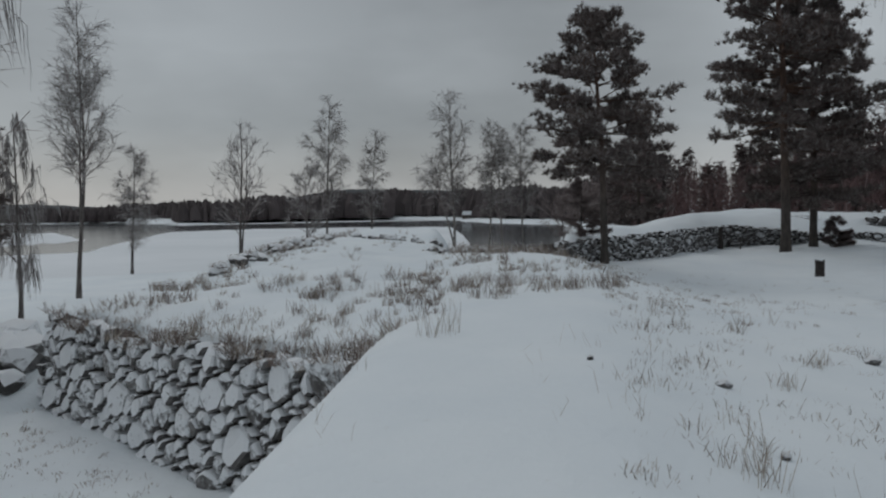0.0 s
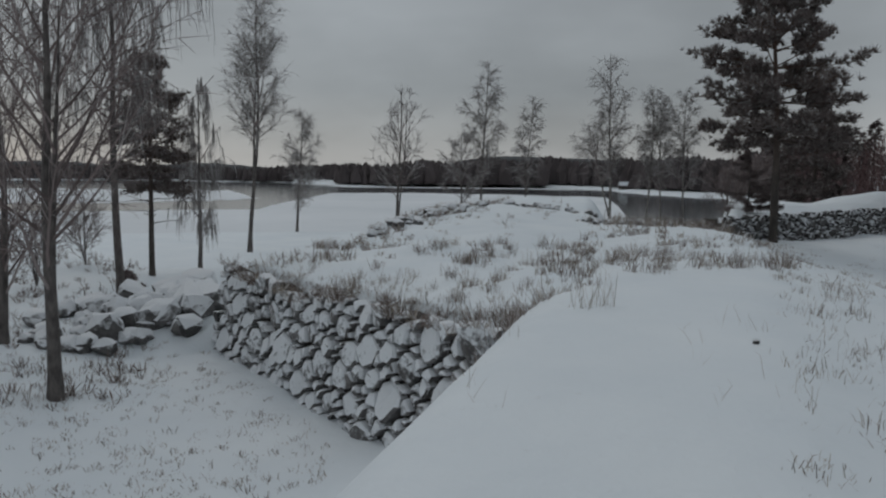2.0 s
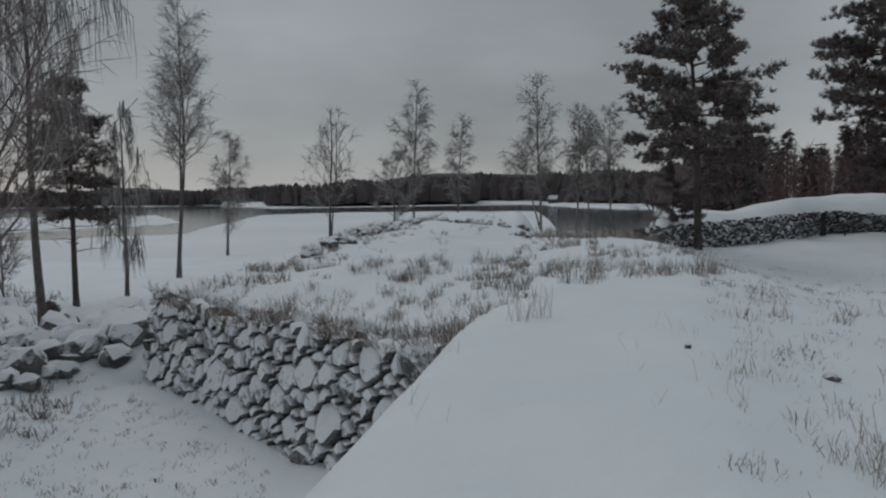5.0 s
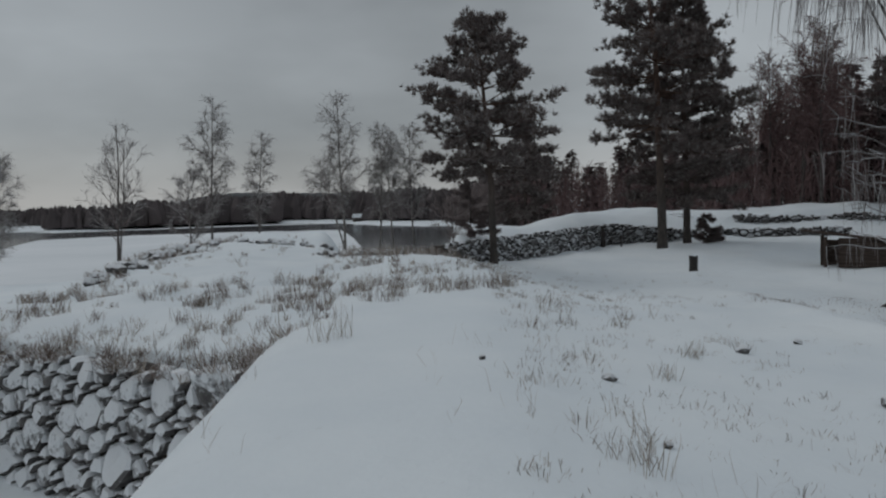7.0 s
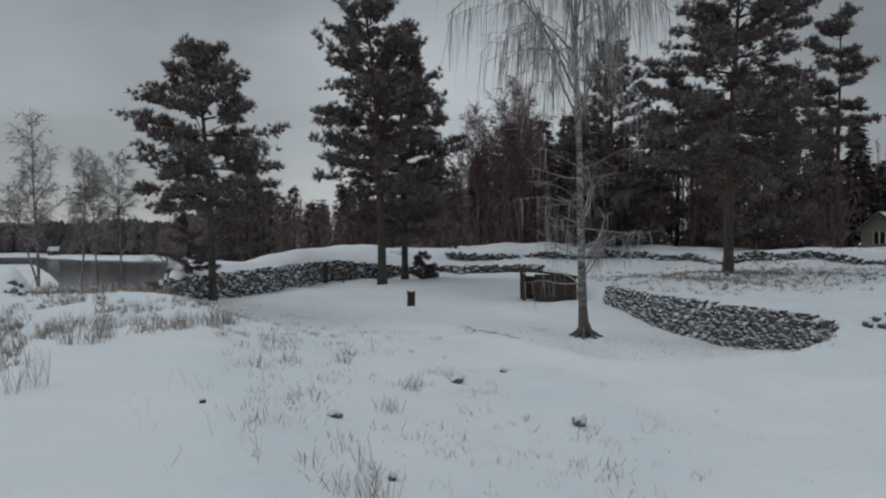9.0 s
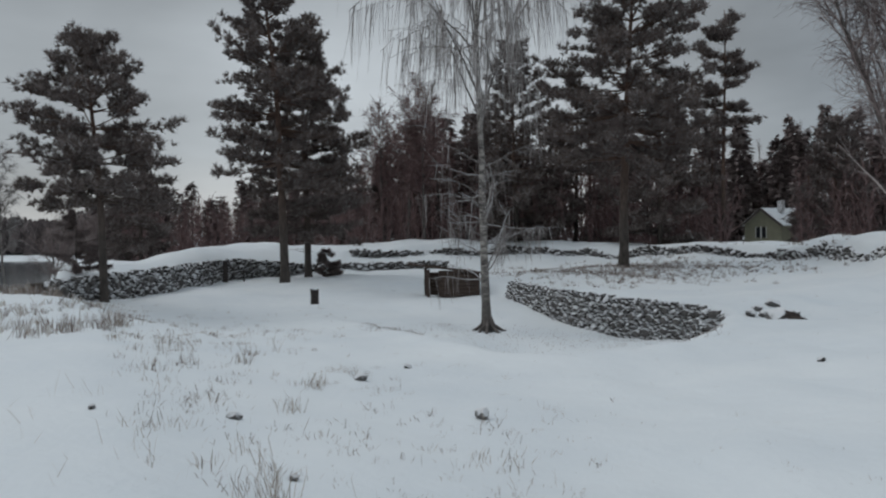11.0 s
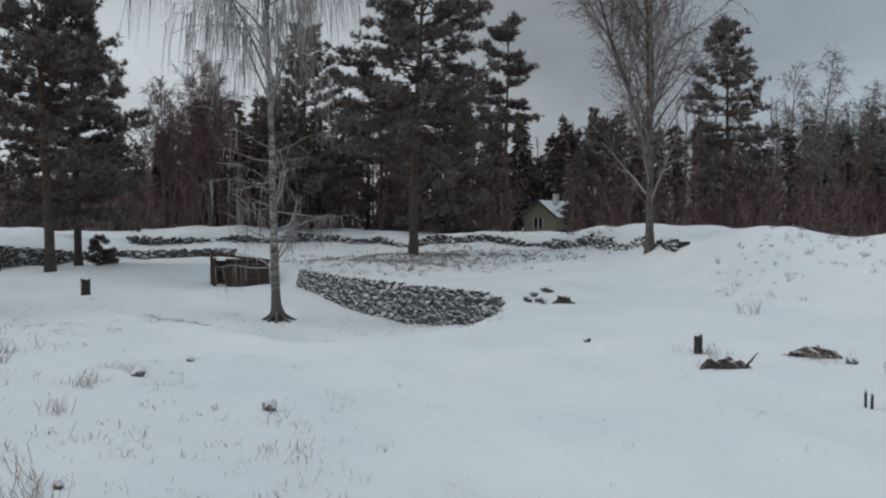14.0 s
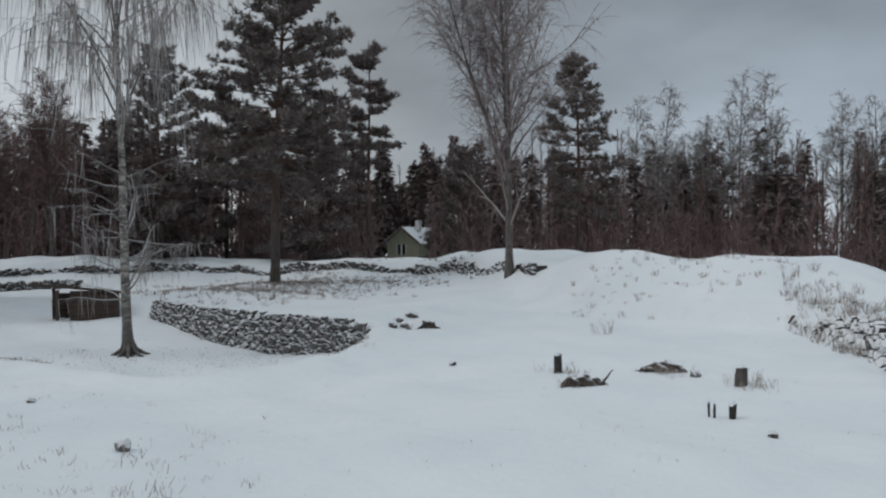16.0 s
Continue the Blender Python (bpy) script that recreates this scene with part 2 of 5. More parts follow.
# ---------------------------------------------------------------- helpers
class Geo:
    """Vertices and faces of one mesh."""

    def __init__(self):
        self.v, self.f = [], []

    def tube(self, points, radii, sides=5, cap=True):
        start = len(self.v)
        for i, p in enumerate(points):
            d = (points[min(i + 1, len(points) - 1)] - points[max(i - 1, 0)]).normalized()
            a = d.orthogonal().normalized() if i == 0 else (a - d * a.dot(d)).normalized()
            b = d.cross(a)
            for k in range(sides):
                w = 2 * math.pi * k / sides
                self.v.append(p + (a * math.cos(w) + b * math.sin(w)) * radii[i])
        for i in range(len(points) - 1):
            for k in range(sides):
                q = start + i * sides
                self.f.append((q + k, q + (k + 1) % sides, q + sides + (k + 1) % sides, q + sides + k))
        if cap:
            self.f.append(tuple(start + (len(points) - 1) * sides + k for k in range(sides)))

    def blade(self, p, q, width, side):
        s = len(self.v)
        self.v += [p - side * width, p + side * width, q]
        self.f.append((s, s + 1, s + 2))

    def leaf(self, p, q, width, side):
        s = len(self.v)
        mid = p.lerp(q, 0.45)
        self.v += [p, mid + side * width, q, mid - side * width]
        self.f.append((s, s + 1, s + 2, s + 3))

    def box(self, lo, hi, m=None):
        s = len(self.v)
        for x in (lo[0], hi[0]):
            for y in (lo[1], hi[1]):
                for z in (lo[2], hi[2]):
                    p = Vector((x, y, z))
                    self.v.append(m @ p if m else p)
        self.f += [tuple(s + i for i in q) for q in ((0, 1, 3, 2), (4, 6, 7, 5), (0, 4, 5, 1), (2, 3, 7, 6), (0, 2, 6, 4), (1, 5, 7, 3))]

    def mesh(self, name, mat, smooth=False, second=None, first_faces=0):
        me = bpy.data.meshes.new(name)
        me.from_pydata([tuple(p) for p in self.v], [], self.f)
        me.materials.append(mat)
        if second:
            me.materials.append(second)
            me.polygons.foreach_set("material_index", [1 if i < first_faces else 0 for i in range(len(me.polygons))])
        if smooth:
            me.polygons.foreach_set("use_smooth", [True] * len(me.polygons))
        me.update()
        return me


def part(name, geo, mat, parent, label="", smooth=False):
    me = geo if isinstance(geo, bpy.types.Mesh) else geo.mesh(name, mat, smooth)
    ob = new(name, me)
    ob.parent = parent
    return tagged(ob, label)


def thing(name, x, y, z, label, category, group="", kind="", turn=0.0, scale=1.0):
    ob = tagged(new(name), label, category, group, kind)
    ob.empty_display_size = 0.2
    ob.matrix_basis = pose(x, y, z, 0, 0, turn) @ Matrix.Scale(scale, 4)
    return ob


def smooth(a, b, v):
    t = np.clip((np.asarray(v, float) - a) / (b - a), 0, 1)
    return t * t * (3 - 2 * t)


# ---------------------------------------------------------------- the lie of the land
LAKE = -6.35
RIM_AZ = [0, 5, 9, 14, 20, 30, 40, 50, 60, 66, 73, 84, 95, 130]
RIM_R = [27, 28, 31, 37, 45, 51, 53, 49, 43, 33, 25, 22, 22, 22]
CREST_AZ = [0, 5, 9, 14, 18, 22, 29, 42, 48, 54, 60, 64, 70, 72, 74, 75.5, 77, 79.5, 82, 86, 88.5, 90.5, 93, 130]
CREST_UP = [0.2, 0.5, 0.9, 1.1, 1.8, 1.89, 1.42, 1.17, 0.96, 0.68, 0.34, 0.82, 1.64, 2.02, 2.2, 2.1, 1.8, 1.32, 1.35, 1.33, 1.37, 1.05, 0.3, 0.3]
BANK_IN = 4.4
SHORE_AZ = [-180, -60, -30, -24, -19, -5, 0, 2.5, 5, 9, 12, 16, 180]
SHORE_R = [520, 520, 520, 460, 385, 390, 365, 310, 280, 262, 180, 60, 60]


@functools.lru_cache(None)
def waves(seed):
    rng = np.random.RandomState(seed)
    return [(rng.uniform(0, 6.28), rng.uniform(0.6, 1.9), rng.uniform(0, 6.28)) for _ in range(7)]


def rolling(x, y, scale, seed):
    """Smooth waves of several sizes, about -1 to 1."""
    out = np.zeros(np.shape(x))
    for a, k, p in waves(seed):
        out = out + np.sin((x * math.cos(a) + y * math.sin(a)) * k / scale * 6.28 + p) / 3.2
    return out


def height(x, y):
    x, y = np.asarray(x, float), np.asarray(y, float)
    r, az = np.hypot(x, y), np.degrees(np.arctan2(x, y))
    yy = np.clip(y, 0, 30)
    left, right = -1.24 + 0.085 * yy, 0.25 + 0.18 * np.minimum(yy, 17)
    # right of the rampart's top: a slope, then the parade field, then the far bank
    dx = np.maximum(x - right, 0)
    zr = -1.25 * (1 - np.exp(-dx / (4.6 - 3.0 * smooth(16, 27, y))))
    rim, up = np.interp(az, RIM_AZ, RIM_R), np.interp(az, CREST_AZ, CREST_UP)
    zr = zr + 0.42 * smooth(0, 9, r - np.interp(az, [8, 12, 24, 36, 44], [20, 23, 32.5, 36, 36])) * smooth(6, 9, az) + 0.3 * smooth(50, 70, az) * smooth(5, 12, r)
    zr = zr + up * smooth(0.0, 7.5, r - rim) - 2.6 * smooth(9, 34, r - rim) * smooth(11, 16, az)
    zr = zr + 0.55 * smooth(0.1, 0.7, r - rim - BANK_IN) * smooth(27, 34, az) * (1 - smooth(64, 70, az))
    zr = zr + 0.11 * rolling(x, y, 5.5, 21) * smooth(0.5, 6, r - rim) * (1 - smooth(14, 30, r - rim)) * (az < 68)
    shelf = smooth(0.35, 0.6, x - np.interp(y, [13.4, 17, 22, 26.4], [19.9, 20.2, 21.0, 22.4])) * smooth(12.6, 14.6, y) * (1 - smooth(29, 36, y))
    # the hollow before the low wall, with a lip towards the rampart
    edge_x = np.interp(y, [11, 13, 15.7, 20, 26], [10.4, 10.4, 10.9, 11.9, 13.2])
    edge_y = np.interp(x, [11, 13, 15.1, 17.4, 19.5, 21], [11.2, 11.2, 11.6, 12.3, 13.3, 14.3])
    lip = -0.7 * np.log(np.exp(-np.clip((x - edge_x) / 0.7, -40, 40)) + np.exp(-np.clip((y - edge_y) / 0.7, -40, 40)))
    zr = zr + 0.15 * np.exp(-((lip + 0.4) / 0.6) ** 2) * (1 - smooth(18, 23, y)) * (x < 20.5)
    sunk = 0.66 * smooth(-0.25, 0.75, lip) + 0.16 * smooth(0.8, 5.5, lip)
    zr = zr + 0.45 * shelf - sunk * (1 - smooth(16.5, 28, y)) * (1 - shelf) * (1 - smooth(21, 24, x))
    # the bank with the stone face at the far right
    zr = zr + 0.62 * smooth(0.0, 0.5, np.interp(x, [15.3, 18, 20.2, 22.2, 23.5, 26], [-0.9, -0.35, 0.1, 0.75, 2.2, 10]) - y) * (1 - smooth(4.0, 9.0, y)) * smooth(15, 18.5, x) * (1 - smooth(30, 45, x))
    # level behind the left wall
    s = (x + 0.9) * 0.683 + (y - 10.4) * 0.73
    a = -(x + 0.9) * 0.73 + (y - 10.4) * 0.683
    zp = -0.2 - 0.62 * np.clip(a / 12.9, 0, 1) * (1 - smooth(0, 14, s)) - 0.12 * (1 - smooth(0, 3, s))
    # the top of the wall has slumped: a grassy slope runs down to it
    slump = np.interp(np.clip(a / 12.9, 0, 1), [0, 0.03, 0.09, 0.17, 0.27, 0.36, 0.46, 0.62, 0.75, 0.9, 1], [0.02, 0.12, 0.33, 0.5, 0.42, 0.4, 0.32, 0.46, 0.36, 0.2, 0.12])
    zp = zp - slump * (1 - smooth(0.4, 3.6, s))
    zp = zp + 0.16 * rolling(x, y, 14, 3) * smooth(0, 5, s) + 0.07 * rolling(x, y, 2.2, 31) * smooth(0.6, 2.5, s) * (1 - smooth(10, 16, s))
    zl = -2.45 - 0.032 * np.maximum(r - 24, 0) - 2.6 * smooth(70, 95, r)
    edge = np.interp(y, [16, 19.5, 24, 36, 46, 54], [-10.4, -9.9, -7.6, -6.8, -5.0, 6.0])
    over = smooth(0, 1, (edge - x) / np.interp(y, [19, 24, 32], [0.8, 2.5, 6.0]))
    zp = zp + 0.25 * smooth(30, 46, y)
    zp = zp * (1 - over) + zl * over
    zp = zp - (zp + 8) * smooth(46, 62, y + 0.35 * x * (x > 0)) * (az < 14) * smooth(1, 4, x)
    # the ditch
    fall = smooth(0.0, 3.4, left - x)
    zd = -3.35 * fall + 0.95 * smooth(-6, 1.5, s) * smooth(12.6, 14.5, a)
    zd = zd + 0.95 * smooth(0.8, 13, -x - y * 0.5)
    zw = zp
    step = smooth(0.55, 0.8, s) * (a <= 12.9) + smooth(-2.0, 2.5, s) * (a > 12.9)
    zleft = zd * (1 - step) + zw * step
    # along the rampart's top into the level beyond
    ztop = -0.2 * smooth(11, 22, y)
    z = np.where(x < left, np.minimum(zleft, ztop + 0.02), ztop + zr)
    blend = smooth(13, 24, y) * (1 - smooth(0, 3.5 - 2 * smooth(20, 28, y), x - right))
    z = z * (1 - blend) + np.where(x < left, zleft, zp) * blend
    # the gap towards the inlet
    z = z - (z + 8) * smooth(30, 43, r) * smooth(-1.0, 4.4, az) * (1 - smooth(7.6, 9.2, az)) * (r < 300)
    # lake bed and far shore
    far = np.interp(az, SHORE_AZ, SHORE_R)
    wet = smooth(78, 92, r) * (1 - smooth(-14, 4, r - far)) * (az > -95) * (az < 14)
    z = z * (1 - wet) - 8.0 * wet
    open_side = (r > 92) & (az > -95) & (az < 14)
    rise = smooth(-8, 12, r - far)
    z = np.where(open_side, -8 * (1 - rise) + (-5.7 + 3.4 * smooth(0, 160, r - far)) * rise, z)
    z = z + (0.035 * rolling(x, y, 2.6, 8) + 0.06 * rolling(x, y, 6.5, 9)) * smooth(1.5, 6, np.abs(x - (left + right) / 2) + 0.15 * y) * (r < 120)
    return z


def ground_at(x, y):
    return float(height(np.array([x]), np.array([y]))[0])


def spread(lo, hi, step, far, growth):
    mid = list(np.arange(lo, hi + step / 2, step))
    out, d = [], step
    while (mid[-1] + sum(out)) < far:
        d *= growth
        out.append(d)
    after = list(mid[-1] + np.cumsum(out))
    out, d = [], step
    while mid[0] - sum(out) > -far:
        d *= growth
        out.append(d)
    before = list(mid[0] - np.cumsum(out))[::-1]
    return np.array(before + mid + after)


def build_ground():
    xs, ys = spread(-14, 45, 0.3, 3200, 1.12), spread(-4, 50, 0.3, 3200, 1.12)
    gx, gy = np.meshgrid(xs, ys)
    gz = height(gx, gy)
    n, m = len(xs), len(ys)
    co = np.stack([gx.ravel(), gy.ravel(), gz.ravel()], 1)
    i = np.arange(n * m).reshape(m, n)
    quads = np.stack([i[:-1, :-1].ravel(), i[:-1, 1:].ravel(), i[1:, 1:].ravel(), i[1:, :-1].ravel()], 1)
    me = bpy.data.meshes.new("ground")
    me.from_pydata(co.tolist(), [], quads.tolist())
    me.polygons.foreach_set("use_smooth", [True] * len(me.polygons))
    me.materials.append(SNOW)
    me.update()
    return tagged(new("ground", me), "snow-covered rolling ground of an old earthwork", "ground", kind="structure")


def build_sheet(name, mat, label, category, outline, z):
    g = Geo()
    g.v = [Vector((x, y, z)) for x, y in outline]
    g.f = [tuple(range(len(outline)))]
    return tagged(new(name, g.mesh(name, mat)), label, category, kind="structure")


def polar(az, r):
    return r * math.sin(radians(az)), r * math.cos(radians(az))


ground = build_ground()
build_sheet("water", WATER, "still dark lake water, open between sheets of ice", "water", [polar(a, 900) for a in range(-110, 41, 5)] + [polar(20, 30), polar(-110, 60)], LAKE)
rng = random.Random(4)


def ragged(points, amount, n):
    """An outline with n uneven steps on each side."""
    out = []
    for (a0, r0), (a1, r1) in zip(points, points[1:] + points[:1]):
        for i in range(n):
            t = i / n
            out.append(polar(a0 + (a1 - a0) * t, (r0 + (r1 - r0) * t) * (1 + rng.uniform(-amount, amount))))
    return out


build_sheet("water_ice", ICE, "snow-covered sheet of lake ice along the shore", "ice",
            ragged([(-75, 60), (-75, 150), (-25, 158), (-22, 210), (-19.5, 275), (-13, 285), (0.5, 262), (2, 150), (2, 60)], 0.012, 14), LAKE + 0.03)
build_sheet("water_ice", ICE, "pale sheet of thin snowy ice far out on the lake", "ice",
            ragged([(-75, 205), (-75, 300), (-40, 330), (-27, 300), (-25, 215), (-33, 190)], 0.02, 12), LAKE + 0.03)
build_sheet("water_ice", ICE, "narrow strip of snowy ice before the far shore", "ice",
            ragged([(-19, 365), (-19, 384), (-6, 388), (1, 376), (1, 362)], 0.006, 12), LAKE + 0.03)

# ---------------------------------------------------------------- trees
def wander(rng, start, way, length, steps, bend, pull=(0, 0, 0)):
    """A crooked line of points that sets out along way and is drawn towards pull."""
    pts, d, p = [start.copy()], way.normalized(), start.copy()
    for _ in range(steps):
        d = (d + Vector((rng.uniform(-bend, bend), rng.uniform(-bend, bend), rng.uniform(-bend, bend))) + Vector(pull)).normalized()
        p = p + d * (length / steps)
        pts.append(p)
    return pts


def along(pts, t):
    f = t * (len(pts) - 1)
    i = min(int(f), len(pts) - 2)
    return pts[i].lerp(pts[i + 1], f - i), (pts[i + 1] - pts[i]).normalized()


def turned(rng, d, angle):
    """A way that leaves d by angle, to a random side."""
    side = d.orthogonal().normalized()
    side.rotate(Matrix.Rotation(rng.uniform(0, 6.283), 3, d))
    return (d * math.cos(angle) + side * math.sin(angle)).normalized()


def birch_shapes(seed, h, width, first=0.25, limbs=26, droop=0.5, twigs=2200, girth=0.16, stems=1, twig_r=0.011, rise=0.75, hang=0.7, low=0):
    """Trunk, limbs and twigs of a bare birch of height h, with a crown of that width."""
    rng = random.Random(seed)
    trunk, boughs, fine = Geo(), Geo(), Geo()
    carriers = []
    for k in range(stems):
        lean = Vector((rng.uniform(-0.05, 0.05), rng.uniform(-0.05, 0.05), 1)) + (Vector((rng.uniform(-0.22, 0.22), rng.uniform(-0.22, 0.22), 0)) if k else Vector())
        top = h * (1.0 if k == 0 else rng.uniform(0.6, 0.9))
        base = Vector((0, 0, -0.25)) if k == 0 else along(stem, rng.uniform(0.05, 0.25))[0]
        line = wander(rng, base, lean, top - base.z, 14, 0.035, (0, 0, 0.04))
        if k == 0:
            stem = line
        g = girth if k == 0 else girth * 0.6
        trunk.tube(line, [g * (1.35 if i == 0 and k == 0 else 1) * (1 - 0.93 * (i / 14) ** 0.85) + 0.006 for i in range(15)], 8)
        n = limbs if k == 0 else limbs // 2
        for i in range(n):
            t = first + (0.97 - first) * (i + rng.random()) / n
            p, d = along(line, t)
            u = (t - first) / (1 - first)
            shape = math.sin(math.pi * min(1, 0.18 + 0.82 * u)) ** 0.7 * (1.15 - 0.55 * u)
            out = turned(rng, Vector((0, 0, 1)), rng.uniform(0.35, 0.85) if rise > 0.9 else rng.uniform(0.5, 0.95) if rise > 0.5 else rng.uniform(0.9, 1.4))
            length = width * 0.62 * shape * rng.uniform(0.65, 1.1) + 0.3
            b = wander(rng, p, out, length, 6, 0.13, (0, 0, 0.09 * rise if rise < 0.9 else 0.03))
            r0 = girth * 0.30 * (1 - 0.6 * u) * (length / (width * 0.6)) ** 0.5
            boughs.tube(b, [max(r0 * (1 - j / 6.6), 0.008) for j in range(7)], 5)
            carriers.append((b, length))
            for _ in range(3 + int(length * 1.6)):
                q, dq = along(b, rng.uniform(0.2, 0.95))
                sub = wander(rng, q, turned(rng, dq, rng.uniform(0.4, 0.9)), length * rng.uniform(0.2, 0.5), 4, 0.2, (0, 0, 0.06 * rise - (0.28 if hang > 1.0 else 0.10) * droop))
                fine.tube(sub, [max(r0 * 0.38 * (1 - j / 4.5), twig_r * 0.8) for j in range(5)], 3, False)
                carriers.append((sub, length * 0.5))
    for k in range(7 if low else 0):
        a = 0.9 * k + rng.uniform(-0.2, 0.2)
        flare = [Vector((math.cos(a) * q * girth, math.sin(a) * q * girth, z)) for q, z in ((0.5, 0.55), (0.95, 0.2), (1.7, 0.03), (2.6, -0.08))]
        trunk.tube(flare, [girth * 0.4, girth * 0.38, girth * 0.28, girth * 0.14], 6)
    for _ in range(low):
        p, d = along(stem, rng.uniform(0.09, first))
        b = wander(rng, p, turned(rng, Vector((0, 0, 1)), rng.uniform(0.95, 1.6)), rng.uniform(1.0, 3.4), 7, 0.22, (0, 0, 0.0))
        boughs.tube(b, [0.03 * (1 - j / 8.5) for j in range(8)], 5)
        for _ in range(9 if p.z < 4.5 else 3):
            q, dq = along(b, rng.uniform(0.45, 1.0))
            s = wander(rng, q, Vector((rng.uniform(-0.2, 0.2), rng.uniform(-0.2, 0.2), -1)), rng.uniform(0.5, 1.3), 3, 0.1)
            fine.tube(s, [twig_r * 0.9, twig_r * 0.8, twig_r * 0.6, twig_r * 0.3], 3, False)
        for _ in range(5):
            q, dq = along(b, rng.uniform(0.3, 0.95))
            s = wander(rng, q, turned(rng, dq, rng.uniform(0.4, 0.9)), rng.uniform(0.3, 0.9), 3, 0.2, (0, 0, -0.06))
            boughs.tube(s, [0.014, 0.012, 0.009, 0.006], 3, False)
    weights = [c[1] for c in carriers]
    for b, length in rng.choices(carriers, weights, k=twigs):
        p, d = along(b, rng.uniform(0.25, 1.0))
        w = turned(rng, d, rng.uniform(0.3, 1.0))
        if hang > 1.0:
            w = w * 0.22 + Vector((0, 0, -0.9))
        steps = 3 if hang > 1.0 else 2
        a = wander(rng, p, w, rng.uniform(0.35, 0.9) * hang * (0.5 + h / 16), steps, 0.14 if hang > 1.0 else 0.2, (0, 0, -0.42 * droop))
        fine.tube(a, [twig_r * (1 - 0.7 * k / steps) for k in range(steps + 1)], 3, False)
    return trunk, boughs, fine


def tuft_pool(seed, blades, count=60):
    """Tufts of needles about the z axis, 1 m long, three corners to each blade."""
    rng, pool = random.Random(seed), []
    for _ in range(count):
        corners = []
        for _ in range(blades):
            w = turned(rng, Vector((0, 0, 1)), rng.uniform(0.2, 1.25))
            side = w.orthogonal().normalized()
            side.rotate(Matrix.Rotation(rng.uniform(0, 3.14), 3, w))
            corners += [tuple(side * -0.085), tuple(side * 0.085), tuple(w * rng.uniform(0.6, 1.1))]
        pool.append(np.array(corners))
    return pool


TUFTS = {blades: tuft_pool(5 + blades, blades) for blades in (11, 15)}


def needle_tuft(rng, geo, p, d, size, blades):
    pool = TUFTS[blades]
    m = np.array(d.to_track_quat("Z", "Y").to_matrix()) * size
    corners = pool[rng.randrange(len(pool))] @ m.T + np.array(p)
    s = len(geo.v)
    geo.v += corners.tolist()
    geo.f += [(k, k + 1, k + 2) for k in range(s, s + 3 * blades, 3)]


def pine_shapes(seed, h, width, first=0.4, limbs=60, girth=0.19, tufts=1800, size=0.34, blades=15, dead=8, flat=0.6, lean=0.0):
    """Trunk, limbs and needles of a Scots pine: bare below, then tiers of flat cloudy pads with gaps between them."""
    rng = random.Random(seed)
    trunk, boughs, needles = Geo(), Geo(), Geo()
    line = wander(rng, Vector((0, 0, -0.25)), Vector((lean, 0, 1)), h, 14, 0.025, (0, 0, 0.03))
    trunk.tube(line, [girth * (1.3 if i == 0 else 1) * (1 - 0.9 * (i / 14) ** 1.1) + 0.01 for i in range(15)], 9)
    for _ in range(dead):
        p, d = along(line, rng.uniform(first * 0.55, first))
        b = wander(rng, p, turned(rng, Vector((0, 0, 1)), rng.uniform(1.2, 1.7)), rng.uniform(0.5, 1.5), 4, 0.2)
        boughs.tube(b, [0.025, 0.02, 0.015, 0.01, 0.006], 4)
    twigs = []
    limbs = int(limbs * 1.3)
    tiers = max(8, limbs // 9)
    for i in range(limbs):
        tier = i % tiers
        t = first + (0.985 - first) * (tier + rng.uniform(0, 0.36)) / tiers
        u = (t - first) / (1 - first)
        p, d = along(line, t)
        shape = (0.78 + 0.3 * math.sin(math.pi * min(1, u * 1.25 + 0.1))) * math.sqrt(max(0.02, 1 - u ** 2.2))
        length = width * 0.45 * shape * rng.uniform(0.6, 1.08) + 0.2
        a = 2.4 * i + rng.uniform(-0.5, 0.5)
        pitch = 0.12 - 0.32 * (1 - u) + 0.75 * u ** 2 + rng.uniform(-0.12, 0.12)
        out = Vector((math.cos(a) * math.cos(pitch), math.sin(a) * math.cos(pitch), math.sin(pitch)))
        b = wander(rng, p, out, length, 7, 0.12, (0, 0, 0.025))
        r0 = girth * 0.26 * (1 - 0.65 * u)
        boughs.tube(b, [max(r0 * (1 - j / 7.6), 0.012) for j in range(8)], 5)
        level = Vector((0, 0, 1))
        for k in range(6 + int(length * 4.5)):
            q, dq = along(b, 1 - 0.68 * rng.random() ** 1.25)
            side = dq.cross(level).normalized() * rng.choice((-1, 1))
            w = dq * rng.uniform(0.4, 1.0) + side * rng.uniform(0.2, 1.0) + level * rng.uniform(-0.05, 0.32) * flat
            sub = wander(rng, q, w, rng.uniform(0.25, 0.6) * (0.45 + 0.22 * length), 3, 0.18, (0, 0, 0.1))
            boughs.tube(sub, [0.016, 0.013, 0.01, 0.006], 3, False)
            twigs.append(sub)
    for _ in range(int(tufts * (1.5 if size < 0.5 else 1.05))):
        sub = rng.choice(twigs)
        p, d = along(sub, rng.uniform(0.1, 1.0))
        d = (d * 0.8 + Vector((0, 0, 0.6))).normalized()
        p = p + Vector((rng.gauss(0, 0.13), rng.gauss(0, 0.13), rng.gauss(0.0, 0.09)))
        needle_tuft(rng, needles, p, d, size * rng.uniform(0.5, 0.95) * (1.0 if size < 0.5 else 1.15), blades)
    return trunk, boughs, needles


